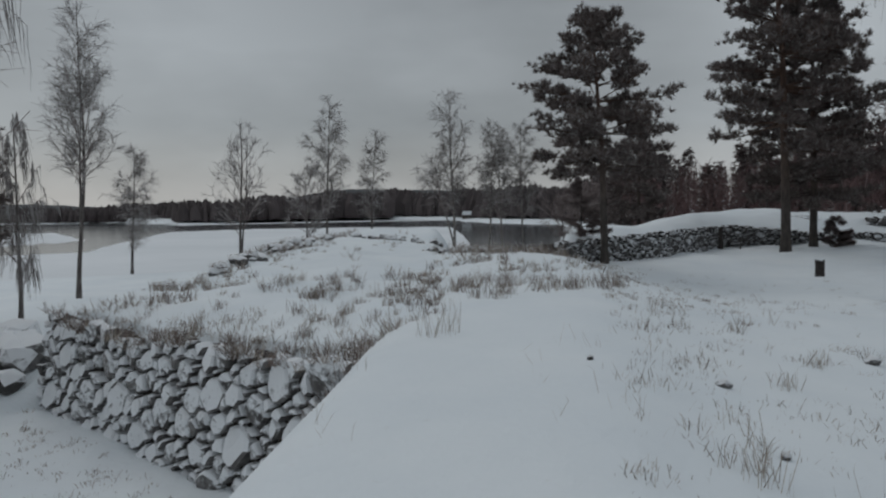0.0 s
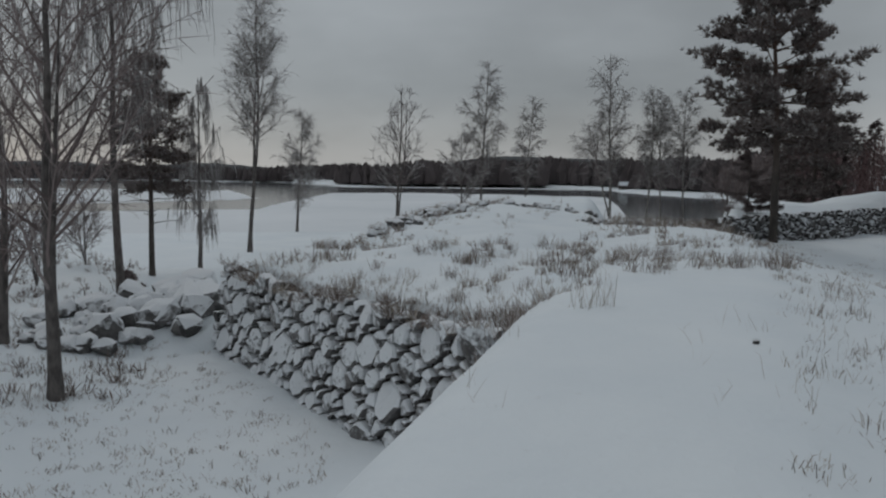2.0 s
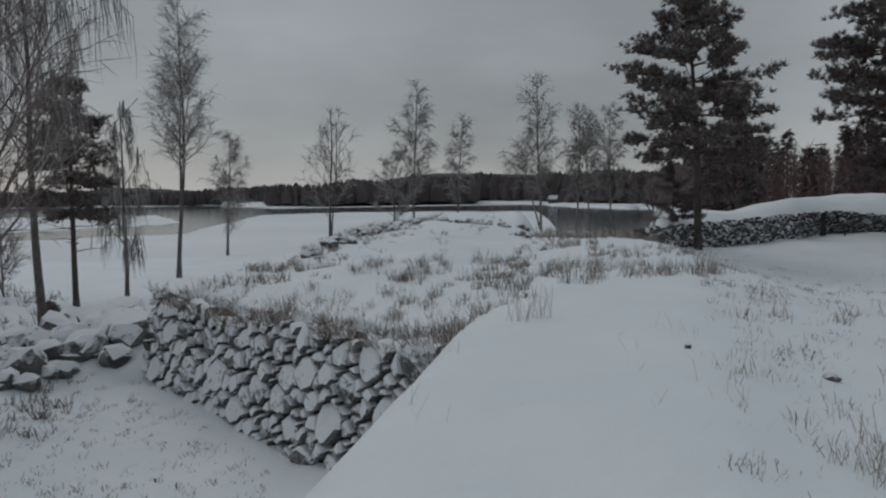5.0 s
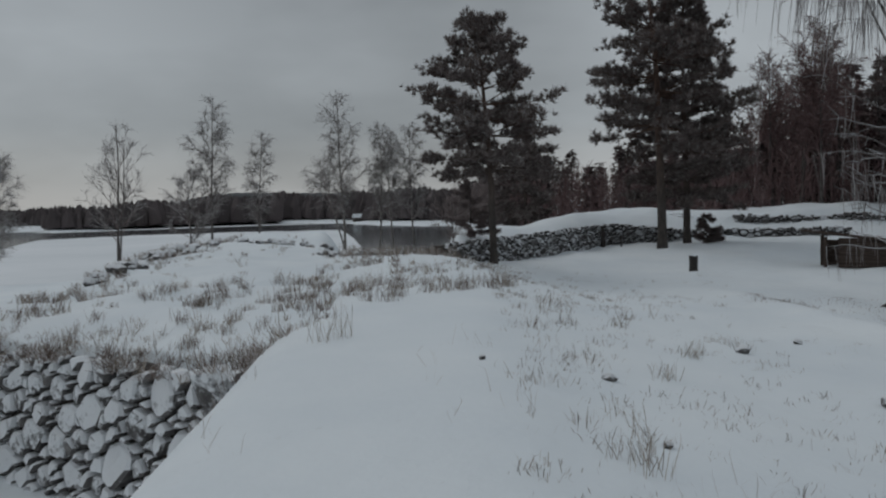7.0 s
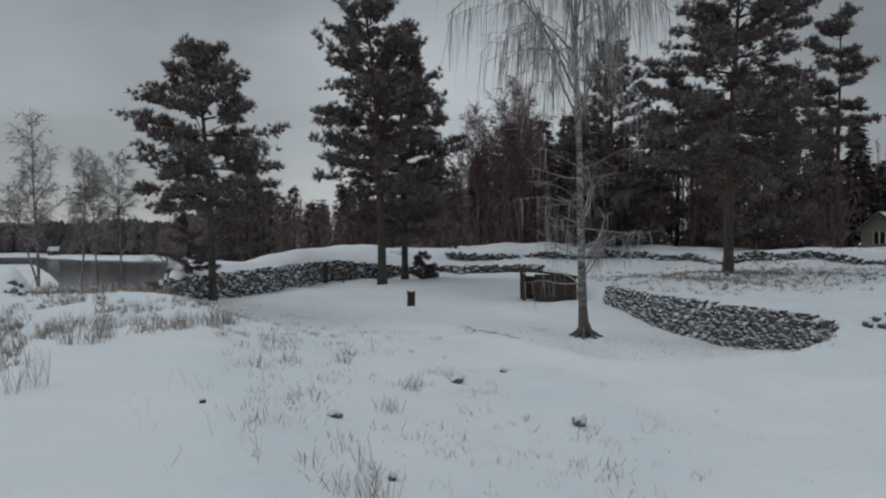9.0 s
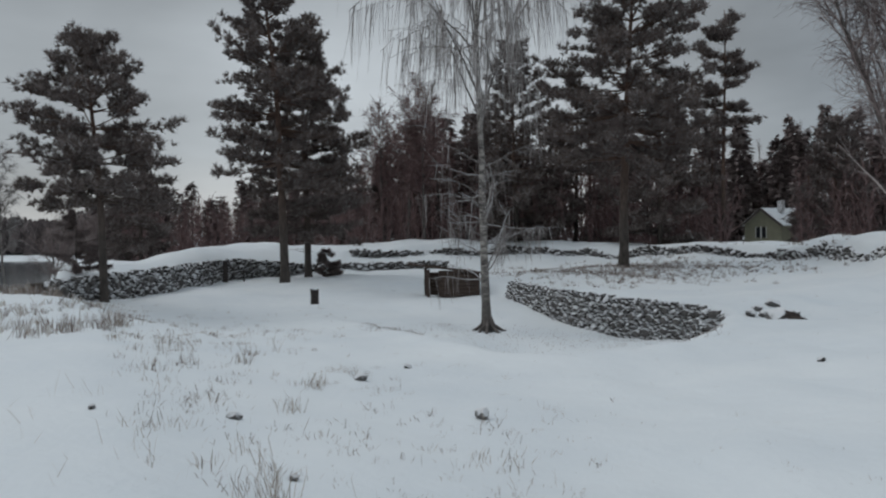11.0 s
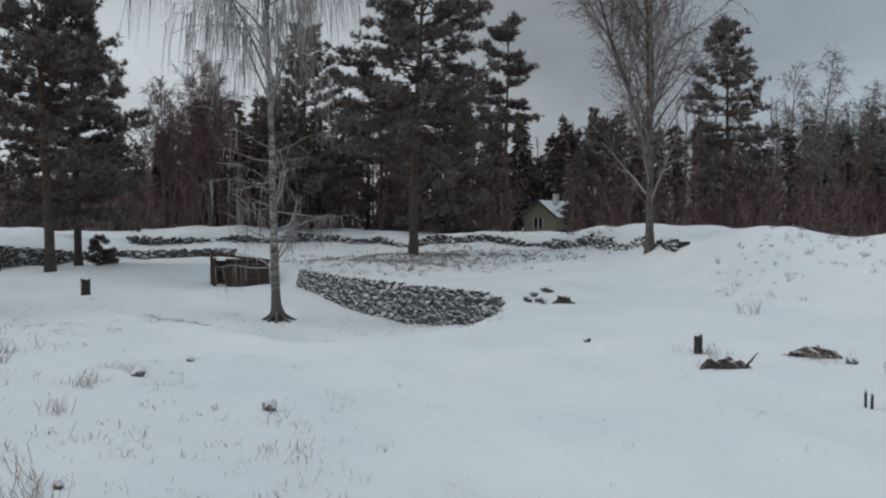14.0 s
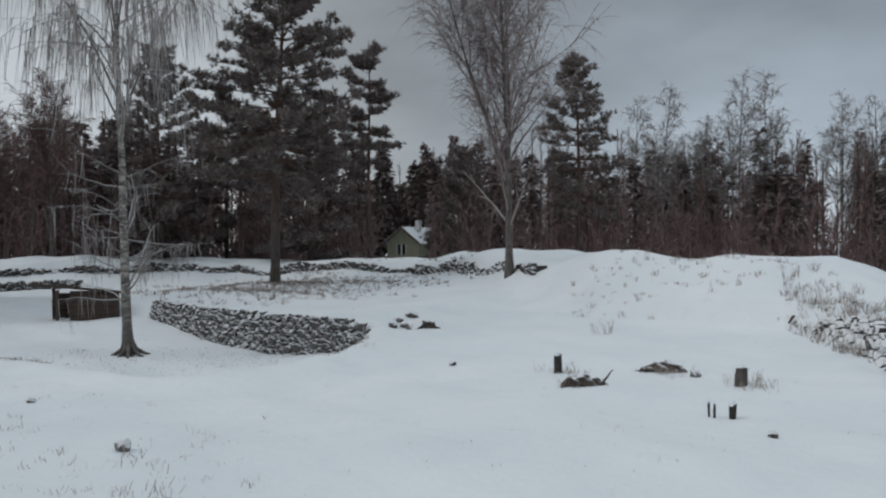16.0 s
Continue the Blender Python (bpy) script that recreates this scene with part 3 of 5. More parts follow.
def spruce_shapes(seed, h, width, tufts=1500, size=0.4, first=0.08):
    rng = random.Random(seed)
    trunk, boughs, needles = Geo(), Geo(), Geo()
    line = wander(rng, Vector((0, 0, -0.25)), Vector((0, 0, 1)), h, 10, 0.012, (0, 0, 0.03))
    trunk.tube(line, [h * 0.014 * (1 - 0.93 * i / 10) + 0.008 for i in range(11)], 7)
    n = int(h * 9)
    arms = []
    for i in range(n):
        t = first + (0.97 - first) * (i + rng.random()) / n
        p, d = along(line, t)
        length = width * 0.5 * (1 - t) ** 0.8 * rng.uniform(0.7, 1.15) + 0.15
        b = wander(rng, p, turned(rng, Vector((0, 0, 1)), rng.uniform(1.5, 1.85)), length, 4, 0.08, (0, 0, 0.05))
        boughs.tube(b, [0.03 * (1 - t) + 0.012, 0.018, 0.014, 0.01, 0.006], 4)
        arms.append((b, length))
    for b, length in rng.choices(arms, [a[1] for a in arms], k=tufts):
        p, d = along(b, rng.uniform(0.1, 1.0))
        needle_tuft(rng, needles, p, (d + Vector((0, 0, -0.45))).normalized(), size * rng.uniform(0.6, 1.1), 11)
    return trunk, boughs, needles


def merged(target, geo, m):
    """Adds the faces of geo, moved by m, to target."""
    s = len(target.v)
    if m is None:
        target.v += geo.v
    else:
        m = np.array(m)
        target.v += (np.array([tuple(p) for p in geo.v]) @ m[:3, :3].T + m[:3, 3]).tolist()
    target.f += [tuple([s + i for i in f]) for f in geo.f]


def plant(name, shapes, mats, az, r, label, group="", turn=0.0):
    x, y = polar(az, r)
    ob = thing(name, x, y, ground_at(x, y), label, "tree", group, turn=turn)
    part("trunk", shapes[0], mats[0], ob, smooth=True)
    crown = Geo()
    merged(crown, shapes[1], None)
    limbs = len(crown.f)
    merged(crown, shapes[2], None)
    part("crown", crown.mesh("crown", mats[2], False, mats[1], limbs), None, ob)
    return ob


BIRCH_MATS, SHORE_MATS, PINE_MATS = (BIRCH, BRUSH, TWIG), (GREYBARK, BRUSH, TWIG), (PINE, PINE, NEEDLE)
# beside the rampart and on the field
FIELD = "pines by the far wall"
plant("pine_tree", pine_shapes(11, 10.0, 5.8, 0.40, 66, 0.155, 2700, 0.36), PINE_MATS, 11.9, 31.2,
      "tall Scots pine with a bare reddish trunk and dark ragged crown", FIELD)
plant("pine_tree", pine_shapes(12, 16.8, 8.2, 0.34, 96, 0.24, 3300, 0.44), PINE_MATS, 24.1, 42,
      "large Scots pine with a rust-coloured trunk on the snowy field", FIELD)
plant("pine_tree", pine_shapes(13, 15.0, 7.4, 0.2, 110, 0.2, 3900, 0.46), PINE_MATS, 25.8, 46,
      "dense dark Scots pine standing close behind another", FIELD)
plant("pine_tree", pine_shapes(14, 9.5, 5.4, 0.06, 66, 0.15, 1700, 0.5), PINE_MATS, 14.3, 62,
      "low dark pine behind the snowy bank", FIELD)
plant("pine_tree", pine_shapes(15, 18.0, 10.0, 0.35, 110, 0.27, 5000, 0.46, dead=14), PINE_MATS, 49.0, 44,
      "broad old Scots pine with heavy limbs above brown litter", FIELD)
plant("pine_tree", pine_shapes(16, 18.5, 4.8, 0.46, 60, 0.18, 1700, 0.5), PINE_MATS, 55.9, 62,
      "slender pine with a long bare trunk and narrow crown", FIELD)
plant("pine_tree", pine_shapes(17, 17.5, 7.2, 0.3, 84, 0.2, 2100, 0.52), PINE_MATS, 71.6, 62,
      "dark full pine at the edge of the wood", FIELD)
plant("pine_tree", pine_shapes(18, 15.5, 9.0, 0.05, 110, 0.2, 3000, 0.56), PINE_MATS, 41.3, 60,
      "thick dark pine with foliage almost to the ground", FIELD)
plant("pine_tree", pine_shapes(19, 11.5, 8.0, 0.03, 90, 0.18, 2300, 0.56), PINE_MATS, 51.6, 58,
      "low spreading pine with foliage to the ground", FIELD)
plant("pine_tree", pine_shapes(20, 14.0, 7.4, 0.05, 90, 0.18, 2200, 0.56), PINE_MATS, 45.6, 64,
      "dark pine crowded among others at the wood's edge", FIELD)
plant("pine_tree", pine_shapes(26, 11.0, 6.0, 0.1, 80, 0.18, 1700, 0.56), PINE_MATS, 62.6, 66,
      "dark pine behind the broad bare birch", FIELD)
plant("weeping_birch", birch_shapes(21, 17.5, 11.0, 0.40, 26, 1.0, 2300, 0.165, 1, 0.011, 0.55, 1.6, 26), (BIRCH, FROSTED, TWIG), 39.0, 27.3,
      "white-barked weeping birch with long hanging frosted twigs", "birches on the field")
plant("bare_birch", birch_shapes(22, 18.5, 8.0, 0.12, 50, 0.9, 3800, 0.2, 3, 0.012, 0.92, 0.9), (GREYBARK, BRUSH, BRUSH), 66.3, 36.5,
      "broad leafless birch with upswept frosty branches", "birches on the field", turn=40)
for seed, h, w, az, r, turn in ((23, 13.5, 5.0, 33.2, 62, 0), (24, 12.5, 4.5, 35.6, 66, 90), (45, 11.5, 5.0, 31.4, 64, 10), (46, 12.0, 5.0, 34.4, 60, 50), (25, 19.5, 5.6, 82.4, 78, 0), (27, 20.5, 5.6, 84.6, 80, 60), (28, 17.5, 5.0, 77.2, 76, 0), (29, 16.5, 4.6, 88.8, 78, 0), (30, 17.0, 4.6, 91.0, 80, 50), (43, 17.0, 4.8, 75.6, 80, 0), (44, 16.0, 4.6, 79.6, 84, 20)):
    plant("bare_birch", birch_shapes(seed, h, w, 0.25, 34, 0.7, 2000, 0.14, 2, 0.02), BIRCH_MATS if az > 40 else (GREYBARK, THICKET, THICKET), az, r,
          "tall bare birch standing out of the wood", "birches at the wood's edge", turn=turn)
# along the shore
SHORE = "bare trees along the lake shore"
plant("bare_tree", birch_shapes(63, 10.8, 7.6, 0.2, 28, 0.3, 1300, 0.15, 2, 0.009), (GREYBARK, BRUSH, BRUSH), -38.7, 17.6,
      "leafless dark tree with crooked spreading branches in the ditch", SHORE)
plant("bare_tree", birch_shapes(64, 9.5, 6.5, 0.12, 26, 0.35, 1100, 0.12, 2, 0.010), (GREYBARK, BRUSH, BRUSH), -41.6, 22.5,
      "leafless grey tree with tangled low branches by the ditch", SHORE)
plant("weeping_birch", birch_shapes(32, 14.0, 6.5, 0.30, 26, 1.0, 1900, 0.14, 1, 0.011, 0.75, 1.5), SHORE_MATS, -34.3, 26.5,
      "thin leafless birch with drooping twigs behind the boulders", SHORE)
plant("young_pine", pine_shapes(33, 8.6, 2.7, 0.42, 60, 0.11, 1300, 0.32), PINE_MATS, -32.3, 32,
      "narrow young pine with a straight reddish trunk", SHORE)
plant("weeping_birch", birch_shapes(34, 8.3, 2.6, 0.16, 26, 1.0, 1300, 0.1, 1, 0.011, 0.75, 1.1), SHORE_MATS, -29.1, 35,
      "slim birch with frosted twigs hanging to the ground", SHORE)
plant("bare_birch", birch_shapes(35, 16.2, 4.8, 0.34, 34, 0.5, 2600, 0.14, 2, 0.013), SHORE_MATS, -25.6, 46,
      "tall slender birch with a feathery pale crown", SHORE)
plant("bare_birch", birch_shapes(36, 11.5, 4.6, 0.15, 28, 0.8, 1900, 0.14, 1, 0.017, 0.75, 0.9), SHORE_MATS, -22.2, 74,
      "frosted birch low on the lake shore", SHORE)
plant("bare_birch", birch_shapes(37, 10.4, 3.6, 0.30, 22, 0.15, 700, 0.12, 2, 0.014), SHORE_MATS, -14.9, 52,
      "small sparse birch on the snowy rise", SHORE)
plant("bare_birch", birch_shapes(38, 8.2, 3.2, 0.3, 24, 0.3, 1300, 0.11, 1, 0.016), SHORE_MATS, -10.1, 60,
      "low round birch with dense twigs", SHORE)
plant("bare_birch", birch_shapes(39, 14.2, 3.6, 0.32, 30, 0.8, 1900, 0.13, 1, 0.016), SHORE_MATS, -8.6, 64,
      "tall frosted birch before the open water", SHORE, turn=70)
plant("bare_birch", birch_shapes(40, 11.4, 3.0, 0.3, 26, 0.8, 1300, 0.1, 1, 0.016), SHORE_MATS, -5.3, 64,
      "slim pale birch before the open water", SHORE)
ROOT_BIRCH = next(o for o in bpy.data.objects if o.name.startswith("weeping_birch") and not o.parent)
rng = random.Random(77)
for i in range(9):
    a, g = 6.283 * (i + rng.uniform(-0.3, 0.3)) / 9, Geo()
    reach = rng.uniform(0.45, 0.8)
    g.tube([Vector((math.cos(a) * q * reach, math.sin(a) * q * reach, z)) for q, z in ((0.12, 0.55), (0.3, 0.22), (0.65, 0.06), (1.1, -0.08))], [0.07, 0.075, 0.055, 0.03], 6)
    part("root", g, GREYBARK, ROOT_BIRCH, smooth=True)
clump = birch_shapes(41, 22.0, 6.4, 0.35, 34, 0.8, 2200, 0.2, 2, 0.022)
clump_2 = birch_shapes(42, 19.0, 4.6, 0.4, 30, 0.8, 1600, 0.16, 1, 0.022)
for az, r, shape, turn in ((0.9, 86, clump, 0), (3.2, 88, clump_2, 90), (4.5, 92, clump_2, 200), (6.1, 88, clump_2, 310)):
    plant("bare_birch", shape, BIRCH_MATS, az, r, "tall frosted birch beside the ice-covered inlet", SHORE, turn=turn)
for az, r, h, w, seed in ((27.1, 47, 2.0, 1.9, 51), (10.2, 38.0, 3.2, 3.6, 52), (60.9, 80, 6.5, 4.0, 54), (-33.6, 28.5, 0.75, 0.5, 55)):
    plant("young_spruce", spruce_shapes(seed, h, w, 1300, 0.3), (PINE, PINE, SPRUCE), az, r,
          "dark bushy young spruce rising from the snow", "young spruces")


for az, r, h, seed in ((8.9, 41, 2.2, 81), (9.8, 44, 2.6, 82), (10.9, 47, 2.2, 83), (-36.5, 34, 2.4, 84), (-39.5, 30, 2.6, 85), (-43, 28, 2.8, 86)):
    plant("bare_bush", birch_shapes(seed, h, 2.6, 0.06, 16, 0.4, 420, 0.03, 4, 0.010, 0.75, 0.7), (GREYBARK, BRUSH, BRUSH), az, r,
          "dark leafless bush with tangled twigs near the shore", "bare bushes")


# ---------------------------------------------------------------- the woods behind
def low_conifer(rng, h, w, start):
    trunk, leaf = Geo(), Geo()
    trunk.tube([Vector((0, 0, -0.5)), Vector((rng.uniform(-0.1, 0.1), 0, h * 0.5)), Vector((0, 0, h))], [h * 0.013, h * 0.01, 0.02], 5)
    for i in range(int(95 + h * 8)):
        t = start + (1 - start) * rng.random() ** 0.9
        a, rr = rng.uniform(0, 6.283), w * 0.5 * (1 - t) ** 0.75 * rng.uniform(0.25, 1.1) + 0.15
        p = Vector((math.cos(a) * rr * 0.2, math.sin(a) * rr * 0.2, t * h + 0.1 * rr))
        q = Vector((math.cos(a) * rr, math.sin(a) * rr, t * h - 0.12 * rr))
        d = (q - p).normalized()
        for k in range(4):
            side = Vector((-math.sin(a), math.cos(a), rng.uniform(-0.8, 0.8))).normalized()
            s = p.lerp(q, rng.uniform(0.0, 0.6))
            e = s + turned(rng, d, rng.uniform(0, 0.8)) * rng.uniform(0.4, 1.05)
            leaf.leaf(s, e, rng.uniform(0.11, 0.24), side)
    return trunk, leaf


def low_bare(rng, h, w, start):
    trunk, leaf = Geo(), Geo()
    trunk.tube([Vector((0, 0, -0.5)), Vector((rng.uniform(-0.2, 0.2), rng.uniform(-0.2, 0.2), h * 0.5)), Vector((rng.uniform(-0.3, 0.3), 0, h))], [h * 0.009, h * 0.007, 0.02], 5)
    for i in range(int(26 + h * 2)):
        t = start + (0.96 - start) * rng.random()
        p = Vector((0, 0, t * h))
        u = (t - start) / (1 - start)
        b = wander(rng, p, turned(rng, Vector((0, 0, 1)), rng.uniform(0.4, 0.9)), w * 0.5 * (1.1 - u) * rng.uniform(0.5, 1.1) + 0.4, 2, 0.2, (0, 0, 0.05))
        leaf.tube(b, [0.03, 0.022, 0.01], 3, False)
        for _ in range(5):
            q, d = along(b, rng.uniform(0.3, 1))
            e = q + (turned(rng, d, rng.uniform(0.3, 1.0)) + Vector((0, 0, -0.35))) * rng.uniform(0.4, 0.9)
            leaf.blade(q, e, 0.018, turned(rng, d, 1.57))
    return trunk, leaf


def build_woods():
    rng = random.Random(77)
    conifers = [low_conifer(rng, h, w, s) for h, w, s in ((12, 4.4, 0.03), (14, 4.2, 0.12), (10, 4.4, 0.02), (13, 5.0, 0.2), (11, 3.8, 0.05))]
    bare = [low_bare(rng, h, w, s) for h, w, s in ((12, 4.0, 0.25), (14, 4.5, 0.35), (9, 3.2, 0.1))]
    trunks, pale, needles, twigs = Geo(), Geo(), Geo(), Geo()
    for i in range(470):
        az = rng.uniform(11.0, 104)
        r = rng.uniform(66, 118) if az > 27 else rng.uniform(76, 150)
        if 56.0 < az < 60.6 and r < 108:
            continue
        rise = np.interp(az, [12, 16, 20, 27, 31, 36, 42, 50, 57, 63, 70, 78, 84, 90, 104], [2.0, 2.8, 3.4, 3.6, 6.0, 7.6, 8.6, 8.0, 6.0, 6.8, 7.6, 6.2, 6.2, 6.2, 6])
        x, y = polar(az, r)
        z = ground_at(x, y)
        tall = max(5.0, r * math.tan(radians(float(rise))) * rng.uniform(0.6, 1.2) + 1.65 - z)
        kind = rng.random() < (0.6 if az < 62 else 0.4)
        t, l = rng.choice(conifers if kind else bare)
        top = max(p.z for p in t.v)
        m = pose(x, y, z, 0, 0, rng.uniform(0, 360)) @ Matrix.Diagonal((1, 1, tall / top, 1))
        merged(trunks if kind or rng.random() < 0.5 else pale, t, m)
        merged(needles if kind else twigs, l, m)
    for i in range(44):
        az, r = rng.uniform(55.4, 61.5), rng.uniform(104, 126)
        x, y = polar(az, r)
        t, l = rng.choice(conifers)
        m = pose(x, y, ground_at(x, y), 0, 0, rng.uniform(0, 360)) @ Matrix.Scale(rng.uniform(0.95, 1.35), 4)
        merged(trunks, t, m)
        merged(needles, l, m)
    # thicket of saplings under the trees
    for i in range(3700):
        az, r = rng.uniform(13, 104), 60 + 38 * rng.random() ** 1.5
        if az < 27:
            r += 12
        if 56.0 < az < 60.6:
            continue
        x, y = polar(az, r)
        z = ground_at(x, y)
        h = rng.uniform(2.0, 7.0)
        b = wander(rng, Vector((x, y, z - 0.1)), Vector((rng.uniform(-0.2, 0.2), rng.uniform(-0.2, 0.2), 1)), h, 3, 0.08)
        twigs.tube(b, [0.03, 0.025, 0.018, 0.01], 3, False)
        for _ in range(13):
            q, d = along(b, rng.uniform(0.12, 1))
            twigs.blade(q, q + turned(rng, d, rng.uniform(0.4, 1.1)) * rng.uniform(0.5, 1.6), 0.045, turned(rng, d, 1.57))
    woods = tagged(new("far_woods"), "dark mixed wood of pine, spruce and bare birch behind the field", "woods", kind="stuff")
    part("conifer_trunks", trunks, PINE, woods)
    part("birch_trunks", pale, GREYBARK, woods)
    part("conifer_crowns", needles, SPRUCE, woods)
    part("bare_crowns", twigs, THICKET, woods)
    # woods on the far shore of the lake
    crowns = Geo()
    for i in range(5600):
        az = rng.uniform(-60, 15)
        far = float(np.interp(az, SHORE_AZ, SHORE_R))
        if -22.5 < az < -19.2:
            far += 60
        back = 14 if az < -4 else 42
        r = far + back + rng.random() ** 1.5 * 90
        x, y = polar(az, r)
        z = ground_at(x, y)
        h = rng.uniform(6, 12) * float(np.interp(az, [-60, -25, -20, -15, -6, 0, 5, 15], [0.75, 0.7, 0.8, 1.0, 1.3, 1.15, 1.15, 1.15])) * (1 + 0.08 * math.sin(az * 1.3))
        w = h * rng.uniform(0.3, 0.55)
        s = len(crowns.v)
        n = 6
        for k in range(n):
            a = 6.283 * k / n + rng.uniform(-0.3, 0.3)
            crowns.v.append(Vector((x + math.cos(a) * w * rng.uniform(0.4, 0.8), y + math.sin(a) * w * rng.uniform(0.4, 0.8), z + h * rng.uniform(0.0, 0.15))))
        for k in range(n):
            a = 6.283 * k / n + rng.uniform(-0.3, 0.3)
            crowns.v.append(Vector((x + math.cos(a) * w * rng.uniform(0.3, 0.6), y + math.sin(a) * w * rng.uniform(0.3, 0.6), z + h * rng.uniform(0.45, 0.7))))
        crowns.v.append(Vector((x + rng.uniform(-0.3, 0.3), y, z + h)))
        for k in range(n):
            crowns.f += [(s + k, s + (k + 1) % n, s + n + (k + 1) % n, s + n + k), (s + n + k, s + n + (k + 1) % n, s + 2 * n)]
    shore = tagged(new("far_woods"), "dark band of wood along the far shore of the lake", "woods", kind="stuff")
    part("conifer_crowns", crowns, FAR_WOOD, shore)
    # wooded hills beyond
    g = Geo()
    n = 260
    for i in range(n + 1):
        az = -75 + 92 * i / n
        top = 4 + 14 * max(0, math.sin((az + 14) * 0.16)) ** 1.5 * (az > -14) + 4 * math.sin(az * 0.31 + 1) ** 2 + 1.2 * noise.noise(Vector((az * 3, 0, 0)))
        for z, r in ((-8, 760), (0.5 * top, 790), (top, 860 + 30 * noise.noise(Vector((az, 5, 0)))), (-8, 1000)):
            x, y = polar(az, r)
            g.v.append(Vector((x, y, z + (0.8 * noise.noise(Vector((az * 17, r, 0))) if z > 0 else 0))))
    for i in range(n):
        for k in range(3):
            q = i * 4 + k
            g.f.append((q, q + 4, q + 5, q + 1))
    tagged(new("backdrop", g.mesh("backdrop", HILL, True)), "low wooded hills in mist beyond the lake", "hills", kind="structure")


build_woods()


# ---------------------------------------------------------------- stone walls
def stone_mesh(seed, mat, size=(1, 1, 1), points=15):
    """An angular stone about 1 m across: the hull of points on a squarish ball."""
    rng = random.Random(seed)
    bm = bmesh.new()
    for _ in range(points):
        d = Vector((rng.gauss(0, 1), rng.gauss(0, 1), rng.gauss(0, 1))).normalized()
        k = 1 / max(abs(d.x), abs(d.y), abs(d.z))
        p = d * (0.5 * (0.62 * k + 0.38)) * rng.uniform(0.93, 1.03)
        bm.verts.new((p.x * size[0], p.y * size[1], p.z * size[2]))
    out = bmesh.ops.convex_hull(bm, input=bm.verts)
    spare = {g for g in out["geom_unused"] + out["geom_interior"] if isinstance(g, bmesh.types.BMVert)}
    bmesh.ops.delete(bm, geom=[v for v in bm.verts if v in spare], context="VERTS")
    me = bpy.data.meshes.new("stone")
    bm.to_mesh(me)
    bm.free()
    me.materials.append(mat)
    return me


def clipped(poly, nx, nz, limit):
    """The part of a convex outline on the near side of a line."""
    out = []
    for (x0, z0), (x1, z1) in zip(poly, poly[1:] + poly[:1]):
        a, b = x0 * nx + z0 * nz - limit, x1 * nx + z1 * nz - limit
        if a <= 0:
            out.append((x0, z0))
        if a * b < 0:
            k = a / (a - b)
            out.append((x0 + (x1 - x0) * k, z0 + (z1 - z0) * k))
    return out


def fitted_stone(rng, outline, depth, tilt):
    """A rough building stone in that outline: a broken face towards -y with worn edges."""
    n = len(outline)
    mx, mz = sum(q[0] for q in outline) / n, sum(q[1] for q in outline) / n
    tx, tz, worn = rng.uniform(-tilt, tilt), rng.uniform(-0.12, 0.34), rng.uniform(0.76, 0.9)
    v = [(x, depth * 0.5, z) for x, z in outline]
    v += [(x, depth * (-0.2 + rng.uniform(-0.07, 0.07)) + tx * (x - mx) + tz * (z - mz), z) for x, z in outline]
    v += [(mx + (x - mx) * worn, depth * (-0.42 + rng.uniform(-0.05, 0.05)) + tx * (x - mx) + tz * (z - mz), mz + (z - mz) * worn) for x, z in outline]
    v.append((mx + rng.uniform(-0.1, 0.1) * depth, depth * -0.47, mz + rng.uniform(-0.1, 0.1) * depth))
    f = []
    for k in range(n):
        q = (k + 1) % n
        f += [(k, q, n + q, n + k), (n + k, n + q, 2 * n + q, 2 * n + k), (2 * n + k, 2 * n + q, 3 * n)]
    return v, f


BOULDERS = [stone_mesh(950 + i, BOULDER, points=44) for i in range(10)]


def ease(a, b, v):
    t = min(max((v - a) / (b - a), 0.0), 1.0)
    return t * t * (3 - 2 * t)


